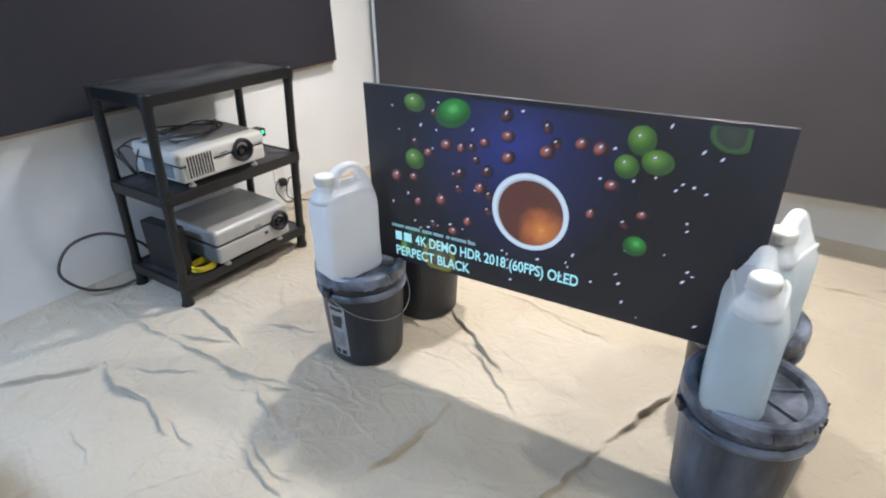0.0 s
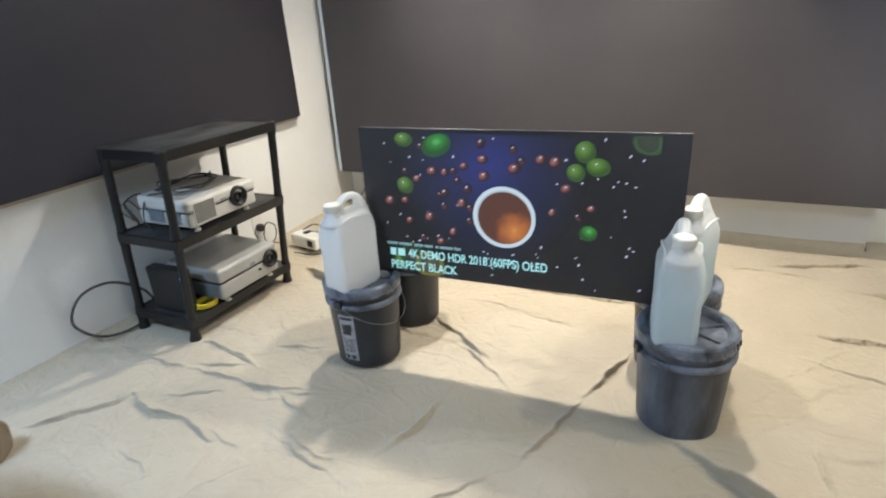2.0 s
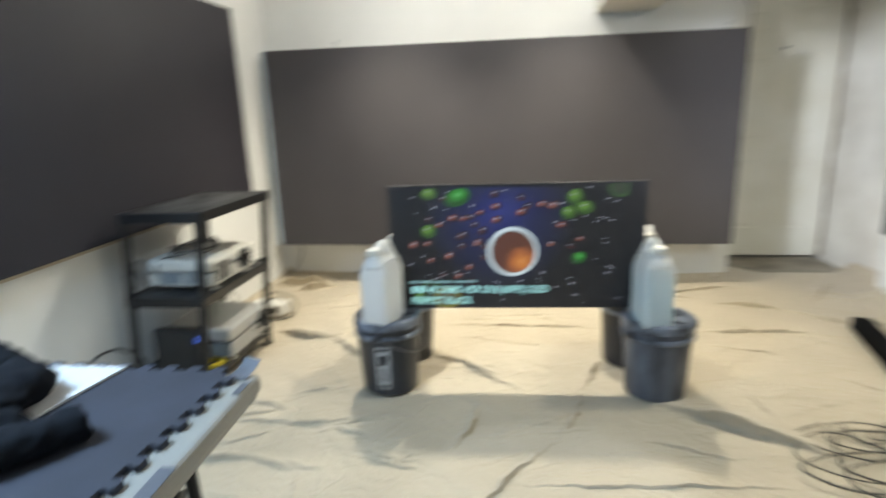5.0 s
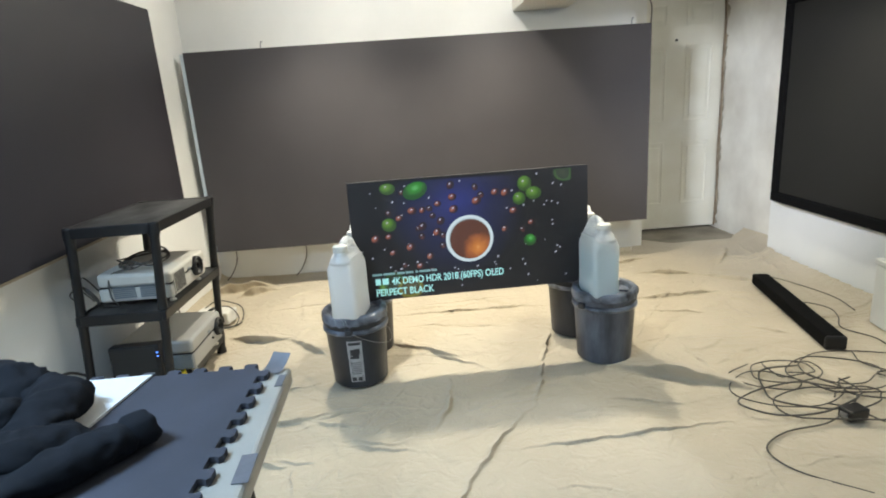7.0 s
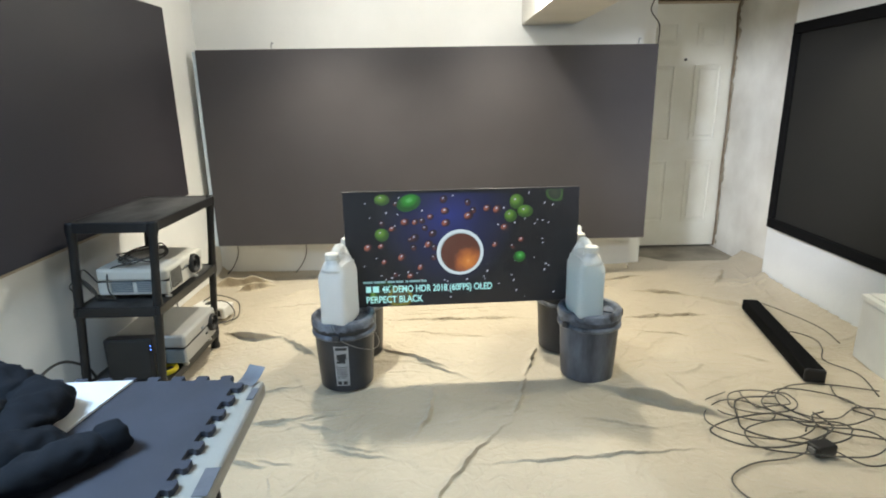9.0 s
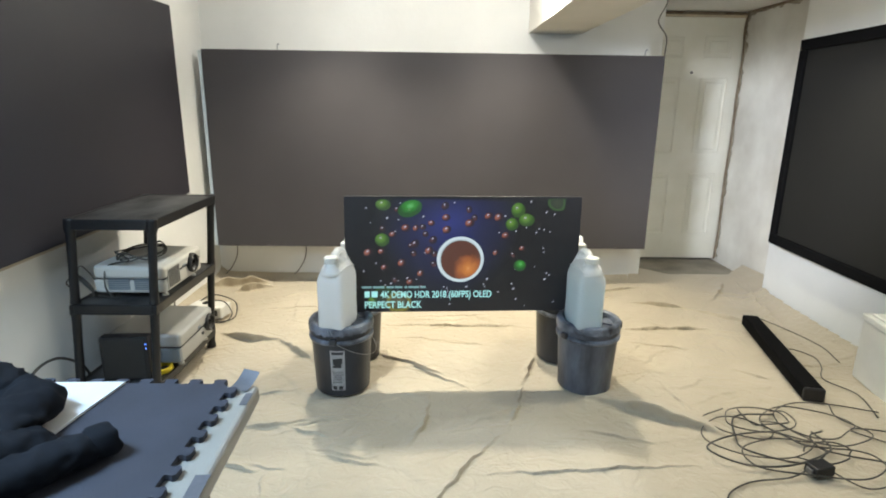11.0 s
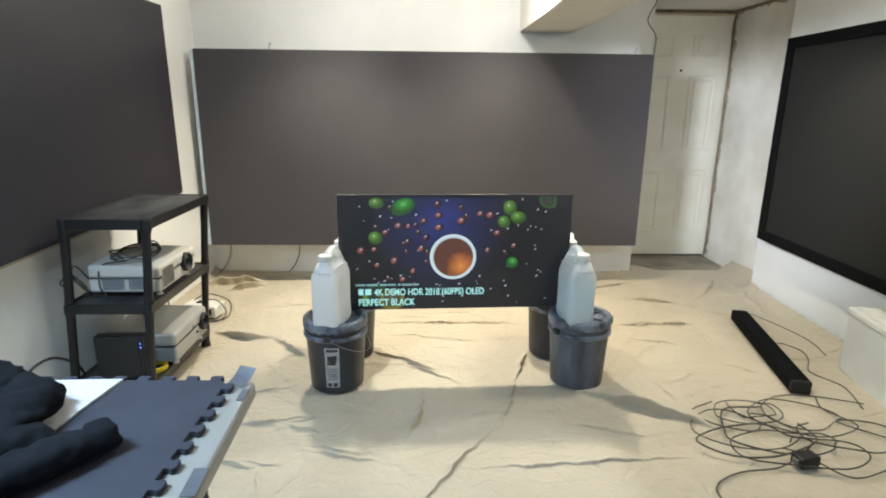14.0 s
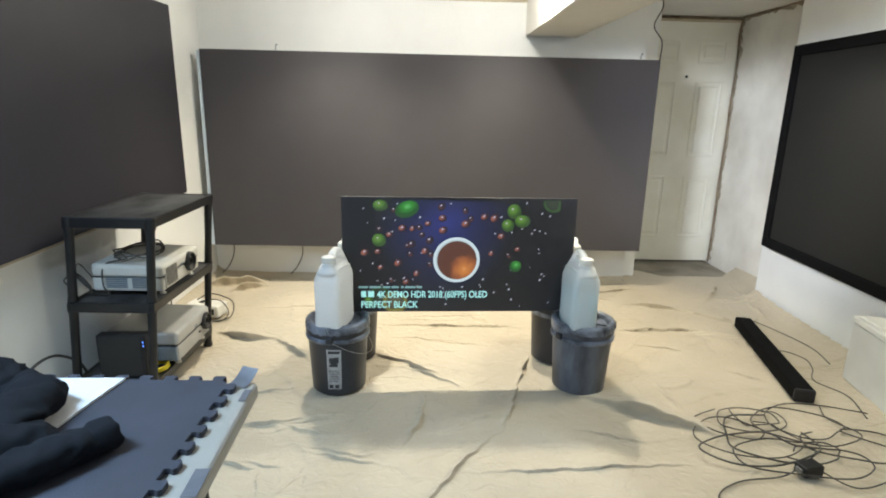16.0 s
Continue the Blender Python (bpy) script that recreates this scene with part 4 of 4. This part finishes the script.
power_station()
for k, q in enumerate(([(-3.06, -0.03, 0.11), (-3.0, -0.06, 0.135), (-2.93, -0.05, 0.12), (-2.88, -0.08, 0.06), (-2.90, -0.14, 0.03), (-2.98, -0.17, 0.03)],
                       [(-3.10, 0.0, 0.11), (-3.04, 0.03, 0.14), (-2.95, 0.02, 0.13), (-2.87, -0.02, 0.10), (-2.87, -0.08, 0.03), (-2.95, -0.14, 0.025), (-3.06, -0.16, 0.03)],
                       [(-3.24, -0.24, 0.20), (-3.21, -0.28, 0.16), (-3.20, -0.22, 0.08), (-3.20, -0.14, 0.10), (-3.21, -0.12, 0.17), (-3.24, -0.16, 0.19), (-3.22, -0.2, 0.1), (-3.15, -0.1, 0.06)])):
    tagged(part("adapter_cable", tube(q, 0.0038, 6), CABLE, None, "", True), "black cable curling round the white power box", "cable")
outlet = thing("wall_outlet", pose(-3.27, -0.20, 0.20), "white wall outlet with a black plug", "outlet")
part("plate", box(0, 0.006, -0.037, 0.037, -0.058, 0.058, 0.002), WHITE_PLASTIC, outlet)
part("plug", box(0.006, 0.04, -0.017, 0.017, -0.04, 0.0, 0.005), DARK, outlet)
led = thing("led_display", pose(-3.20, -0.335, 0.49), "tiny glowing green display behind the shelf", "display")
part("case", box(-0.05, 0.012, -0.03, 0.03, -0.02, 0.02, 0.004), DARK, led)
for k in range(3):
    part("segment", box(0.0125, 0.0145, -0.020 + 0.014 * k, -0.012 + 0.014 * k, -0.002, 0.009), GREEN_LED, led)


# ---- folding table with its load ----
TX, TY, TZ = -2.050, -2.136, 0.687


def folding_table():
    ob = thing("folding_table", pose(TX, TY, 0.012, 0, 0, 2), "off-white folding table with black metal legs", "table")
    h = TZ - 0.012
    part("tabletop", box(-0.78, 0, -1.75, 0, h - 0.042, h, 0.012, 3), TABLE, ob)
    part("edge_band", box(-0.77, -0.01, -1.74, -0.01, h - 0.052, h - 0.040), TABLE, ob)
    for y in (-0.16, -1.55):
        for x in (-0.095, -0.685):
            part("leg", tube([(x, y, h - 0.05), (x + 0.012, y, 0.35), (x + 0.03 if x > -0.4 else x - 0.03, y, 0.0)], 0.0135, 12, 4), METAL_BLACK, ob)
        part("crossbar", tube([(-0.655, y, h - 0.19), (-0.4, y, h - 0.19), (-0.115, y, h - 0.19)], 0.0135, 12, 2), METAL_BLACK, ob)
        part("brace", tube([(-0.39, y, h - 0.19), (-0.39, y + (-0.20 if y > -1 else 0.20), h - 0.10), (-0.39, y + (-0.38 if y > -1 else 0.38), h - 0.05)], 0.009, 10, 3), METAL_BLACK, ob)
    return ob


folding_table()
TABLE_AT = pose(TX, TY, TZ, 0, 0, 2)


def tape_strip(x, y, rz, l, w, label, curl=0.0):
    bm = bmesh.new()
    rows = []
    for i in range(9):
        s = i / 8
        z = 0.003 + curl * s * s
        rows.append([bm.verts.new((l * s, -w / 2, z)), bm.verts.new((l * s, w / 2, z))])
    for a, b in zip(rows, rows[1:]):
        bm.faces.new((a[0], b[0], b[1], a[1]))
    ob = part("tape_piece", bm, TAPE)
    ob.matrix_basis = TABLE_AT @ pose(x, y, 0, 0, 0, rz)
    return tagged(ob, label, "tape")


tape_strip(-0.042, -0.030, 66, 0.052, 0.046, "strip of grey duct tape curling off the table corner", 0.024)
for q, turn in (((-0.030, -0.003, -0.405, -0.33), 3), ((-0.018, -0.002, -0.095, -0.045), -3)):
    bit = part("tape_piece", box(*q, 0.0005, 0.0025, 0.0008), TAPE)
    bit.matrix_basis = TABLE_AT @ pose(0, 0, 0.0, 0, 0, turn * 0.3)
    tagged(bit, "piece of grey duct tape stuck along the table edge", "tape")


def puzzle_mat():
    """A foam tile with dovetail teeth along two edges."""
    bm = bmesh.new()
    pts = []
    n, pitch = 11, 0.0563
    y0, x0 = -0.024, -0.058

    def tooth(cx, cy, ax, ay, ox, oy):
        for s, o in ((-0.36, 0), (-0.34, 0.4), (-0.44, 0.72), (-0.30, 1), (0.30, 1), (0.44, 0.72), (0.34, 0.4), (0.36, 0)):
            pts.append((cx + ax * s * pitch * 0.62 + ox * o * 0.021, cy + ay * s * pitch * 0.62 + oy * o * 0.021))

    for i in range(n):
        tooth(x0, y0 - pitch * (i + 0.5), 0, -1, 1, 0)
    yb = y0 - pitch * n
    pts.append((x0, yb))
    pts.append((x0 - pitch * n, yb))
    pts.append((x0 - pitch * n, y0))
    for i in range(n - 1, -1, -1):
        tooth(x0 - pitch * (i + 0.5), y0, 1, 0, 0, 1)
    vs = [bm.verts.new((x, y, 0)) for x, y in pts]
    f = bm.faces.new(vs)
    up = bmesh.ops.extrude_face_region(bm, geom=[f])
    bmesh.ops.translate(bm, vec=(0, 0, 0.012), verts=[v for v in up["geom"] if isinstance(v, bmesh.types.BMVert)])
    ob = part("puzzle_mat", bm, FOAM)
    ob.matrix_basis = TABLE_AT @ pose(0, 0, 0.001, 0, 0, -2.4)
    return tagged(ob, "dark slate foam puzzle mat tile with toothed edges", "foam mat")


puzzle_mat()
second = part("puzzle_mat", box(-0.70, -0.050, -1.30, -0.665, 0.001, 0.013, 0.002), FOAM)
second.matrix_basis = TABLE_AT
tagged(second, "dark slate foam mat tile laid behind another", "foam mat")
sheet = thing("white_board", TABLE_AT @ pose(0, 0, 0.0145), "white foam board cut at an angle, lying on the mat", "foam board")
bm = bmesh.new()
f = bm.faces.new([bm.verts.new((x, y, 0)) for x, y in ((-0.295, -0.016), (-0.77, -0.012), (-0.77, -0.62), (-0.40, -0.62))])
up = bmesh.ops.extrude_face_region(bm, geom=[f])
bmesh.ops.translate(bm, vec=(0, 0, 0.005), verts=[v for v in up["geom"] if isinstance(v, bmesh.types.BMVert)])
part("sheet", bm, PAPER, sheet)
part("print", box(-0.66, -0.53, -0.13, -0.05, 0.0052, 0.0062), RUST, sheet, "dark brown printed patch")


def jacket():
    """A heap of dark knit clothing: rolled, sagging folds over a crumpled base, and a sleeve with a turned cuff."""
    ob = thing("jacket", TABLE_AT @ pose(0.028, -0.008, 0.0165) @ Matrix.Diagonal((1.07, 1.07, 0.84, 1)), "crumpled black knit jacket heaped on the table", "jacket")

    def roll(points, r, seed, flat=0.85, swell=0.18):
        """A soft roll of cloth along a line, wrung by folds that run slantwise round it."""
        bm = tube(points, r, 36, 14, radii=lambda s: r * (1 + swell * math.sin(5.1 * s + seed)) * (0.25 + 0.75 * min(1, 7 * s, 7 * (1 - s)) ** 0.5))
        line = smooth_line(points, 14)
        for v in bm.verts:
            c = min(line, key=lambda p: (p - v.co).length_squared)
            way = v.co - c
            p = v.co * 17 + Vector((seed, 2 * seed, 0))
            fold = noise.noise(p * 0.6) * 0.35 + (1 - abs(noise.noise(p * 1.1 + Vector((3, 1, 7)))) * 2) * 0.16 + noise.noise(p * 2.6) * 0.20 + (0.5 - abs(noise.noise(p * 4.3))) * 0.12
            way *= 1 + fold
            way.z *= flat
            v.co = c + way
            v.co.z = max(v.co.z, 0.0005)
        return bm

    def base(cx, cy, rx, ry, high, seed, n=70):
        bm, grid = bmesh.new(), []
        for i in range(n + 1):
            row = []
            for j in range(n + 1):
                u, v = 2 * i / n - 1, 2 * j / n - 1
                k, r = max(abs(u), abs(v)), math.hypot(u, v)
                if r > 0:
                    u, v = u * k / r, v * k / r
                edge = 1 + 0.16 * noise.noise(Vector((2.2 * u, 2.2 * v, seed))) * k
                p = Vector((u * 3.2, v * 3.2, seed))
                z = high * max(0.0, 1 - k ** 3) ** 0.5 * (0.7 + 0.5 * noise.noise(p) + 0.25 * (1 - abs(noise.noise(p * 2.3))))
                row.append(bm.verts.new((cx + u * rx * edge, cy + v * ry * edge, max(z, 0.0005))))
            grid.append(row)
        for i in range(n):
            for j in range(n):
                bm.faces.new((grid[i][j], grid[i + 1][j], grid[i + 1][j + 1], grid[i][j + 1]))
        return bm

    part("body", base(-0.53, -0.30, 0.19, 0.19, 0.070, 1.3), FABRIC, ob, smooth=True)
    part("back_fold", roll([(-0.74, -0.30, 0.02), (-0.68, -0.19, 0.065), (-0.59, -0.125, 0.080), (-0.50, -0.13, 0.068), (-0.43, -0.18, 0.03)], 0.050, 4.1), FABRIC, ob, smooth=True)
    part("front_fold", roll([(-0.47, -0.10, 0.015), (-0.41, -0.15, 0.050), (-0.375, -0.22, 0.055), (-0.38, -0.29, 0.045), (-0.42, -0.35, 0.02)], 0.046, 7.7), FABRIC, ob, smooth=True)
    part("hood", roll([(-0.70, -0.26, 0.02), (-0.62, -0.29, 0.065), (-0.54, -0.25, 0.080), (-0.47, -0.24, 0.070), (-0.42, -0.27, 0.04)], 0.045, 9.2), FABRIC, ob, smooth=True)
    part("collar", roll([(-0.52, -0.29, 0.03), (-0.45, -0.33, 0.052), (-0.38, -0.325, 0.050), (-0.33, -0.28, 0.034), (-0.325, -0.23, 0.015)], 0.038, 5.3), FABRIC, ob, smooth=True)
    part("hem", roll([(-0.62, -0.44, 0.015), (-0.52, -0.41, 0.040), (-0.44, -0.37, 0.046), (-0.36, -0.33, 0.035)], 0.042, 12.4), FABRIC, ob, smooth=True)
    sleeve = part("sleeve", roll([(-0.52, -0.47, 0.02), (-0.42, -0.425, 0.028), (-0.325, -0.370, 0.031), (-0.265, -0.315, 0.031), (-0.218, -0.258, 0.030)], 0.034, 2.6, 0.9, 0.08), FABRIC, ob, smooth=True)
    cuff = turned([(0.020, -0.012), (0.036, -0.010), (0.043, 0.004), (0.044, 0.028), (0.041, 0.040), (0.036, 0.042), (0.033, 0.030), (0.028, 0.008), (0.0, 0.004)], 32)
    for v in cuff.verts:
        v.co *= 1 + 0.14 * noise.noise(v.co * 40)
    moved(cuff, pose(-0.226, -0.268, 0.031, -84, 0, -39) @ Matrix.Scale(0.80, 4))
    for v in cuff.verts:
        v.co.z = max(v.co.z, 0.0005)
    part("cuff", cuff, FABRIC, sleeve, "turned-up ribbed cuff", True)
    return ob


jacket()
bag = bmesh.new()
bmesh.ops.create_icosphere(bag, subdivisions=4, radius=1)
for v in bag.verts:
    v.co *= 1 + 0.18 * noise.noise(v.co * 2.2)
    v.co = Vector((v.co.x * 0.075, v.co.y * 0.03, max(v.co.z, -0.6) * 0.022 + 0.0135))
bag_ob = part("paper_wrap", bag, KRAFT)
bag_ob.matrix_basis = TABLE_AT @ pose(-0.62, -0.035, 0.002, 0, 0, 10)
tagged(bag_ob, "crumpled brown wrapping paper at the table edge", "paper")


# ---- by the side wall ----
def soundbar():
    ob = thing("soundbar", pose(0.220, -0.592, 0.022, 0, 0, -13.2), "long black soundbar lying on the cloth", "soundbar")
    part("case", box(-0.046, 0.046, -0.478, 0.478, 0, 0.066, 0.010, 3), POST_BLACK, ob)
    part("grille", box(-0.0475, 0.042, -0.468, 0.468, 0.004, 0.0675, 0.009, 3), VELVET, ob, "black cloth grille")
    for y in (-0.36, 0.36):
        part("foot", box(-0.03, 0.03, y - 0.02, y + 0.02, -0.006, 0.001), DARK, ob)
    return ob


soundbar()


def white_bin():
    ob = thing("white_crate", pose(0.49, -0.785, 0.02, 0, 0, -11), "white plastic box with a lid beside the wall", "storage box")
    part("case", box(0, 0.13, -0.62, 0, 0, 0.305, 0.008, 3), WHITE_PLASTIC, ob)
    part("lid", box(-0.006, 0.136, -0.626, 0.006, 0.307, 0.335, 0.006, 3), WHITE_PLASTIC, ob)
    part("lid_ridge", box(0.02, 0.12, -0.60, -0.02, 0.335, 0.346, 0.004), WHITE_PLASTIC, ob)
    return ob


white_bin()


def tangle(seed, cx, cy, rx, ry, turns, r, label, tail=None):
    """A slack cable in uneven loops, lying over itself."""
    rng = random.Random(seed)
    pts, a, n = [], rng.uniform(0, 6.28), turns * 9
    kx, ky = rng.uniform(0.35, 0.6), rng.uniform(0.35, 0.6)
    for i in range(n):
        a += 2 * math.pi / 9 * rng.uniform(0.8, 1.2)
        s = (1 + 0.38 * math.sin(i * 0.53 + seed)) * rng.uniform(0.85, 1.15)
        ox, oy = rx * 0.35 * math.sin(i * 0.11 * kx * 5 + seed), ry * 0.35 * math.cos(i * 0.13 * ky * 5)
        pts.append((cx + ox + rx * s * math.cos(a), cy + oy + ry * s * math.sin(a), 0.026 + 0.012 * abs(math.sin(i * 1.1 + seed)) + 0.0004 * i))
    if tail:
        pts += tail
    ob = part("cable", tube(pts, r * 0.98, 6, 5), CABLE, None, "", True)
    return tagged(ob, label, "cable", "tangled cables")


tangle(1, -0.24, -1.40, 0.20, 0.13, 2, 0.0038, "thick black cable lying in wide loose loops")
tangle(2, -0.02, -1.27, 0.20, 0.13, 2, 0.0030, "black cable tangled in uneven loops", [(0.12, -1.2, 0.03), (0.15, -1.10, 0.035)])
tangle(3, -0.20, -1.22, 0.13, 0.08, 2, 0.0028, "thin black cable in small loops on the cloth")
tangle(4, 0.08, -1.42, 0.19, 0.12, 1, 0.0034, "black cable curving towards the white box", [(0.3, -1.5, 0.03), (0.33, -1.75, 0.03)])
for q, text in (([(-0.24, -1.56, 0.04), (-0.34, -1.60, 0.03), (-0.5, -1.62, 0.025), (-0.62, -1.70, 0.025), (-0.60, -1.82, 0.025), (-0.45, -1.95, 0.025)], "black cable running out from the adapter"),
                ([(-0.18, -1.57, 0.04), (-0.10, -1.66, 0.03), (0.05, -1.62, 0.025), (0.2, -1.55, 0.03), (0.28, -1.40, 0.03)], "black cable running out from the adapter"),
                ([(0.29, -0.55, 0.03), (0.36, -0.50, 0.03), (0.42, -0.60, 0.03), (0.38, -0.72, 0.03), (0.30, -0.85, 0.03), (0.36, -1.0, 0.03), (0.30, -1.2, 0.03)], "thin black cable behind the soundbar"),
                ([(0.40, -0.02, 0.045), (0.47, -0.25, 0.05), (0.52, -0.5, 0.05), (0.50, -0.68, 0.04)], "thin black cable along the wall")):
    tagged(part("cable", tube(q, 0.0030, 6), CABLE, None, "", True), text, "cable", "tangled cables")
tangle(8, -0.30, -1.30, 0.16, 0.12, 2, 0.0028, "thin black cable in small loops on the cloth")
tangle(9, -0.10, -1.46, 0.21, 0.10, 2, 0.0032, "black cable tangled in uneven loops")
adapter = thing("power_brick", pose(-0.215, -1.57, 0.024, 0, 0, 12), "black power adapter lying among the tangled cables", "power adapter")
part("case", box(-0.042, 0.042, -0.028, 0.028, 0, 0.042, 0.006, 3), POST_BLACK, adapter)
part("socket", box(-0.049, -0.041, -0.014, 0.014, 0.010, 0.030, 0.002), WIRE, adapter)


def paper_bag():
    """A crumpled kraft bag, its open mouth sagging."""
    ob = thing("paper_bag", pose(-2.95, -1.89, 0.014, 0, 0, 38), "crumpled brown kraft paper bag standing on the cloth", "paper bag")
    rng = random.Random(5)
    bm, rings = bmesh.new(), []
    for k, (z, w, d) in enumerate(((0, 0.078, 0.058), (0.02, 0.084, 0.062), (0.06, 0.082, 0.060), (0.085, 0.084, 0.054), (0.11, 0.080, 0.044), (0.132, 0.074, 0.026), (0.148, 0.076, 0.010))):
        ring = []
        for i in range(28):
            a = 2 * math.pi * i / 28
            c, s = math.cos(a), math.sin(a)
            j = 1 + (rng.uniform(-0.09, 0.09) if k > 1 else 0)
            ring.append(bm.verts.new((w * j * math.copysign(abs(c) ** 0.5, c), d * j * math.copysign(abs(s) ** 0.5, s), z + (rng.uniform(-0.012, 0.012) if k > 4 else 0))))
        rings.append(ring)
    for a, b in zip(rings, rings[1:]):
        for i in range(28):
            j = (i + 1) % 28
            bm.faces.new((a[i], a[j], b[j], b[i]))
    bm.faces.new(rings[0])
    part("side", bm, KRAFT, ob)
    part("folded_rim", moved(box(-0.070, 0.070, -0.020, -0.015, 0.128, 0.150, 0.002), pose(0, 0.004, 0, 4, 0, 2)), KRAFT, ob)
    return ob


paper_bag()
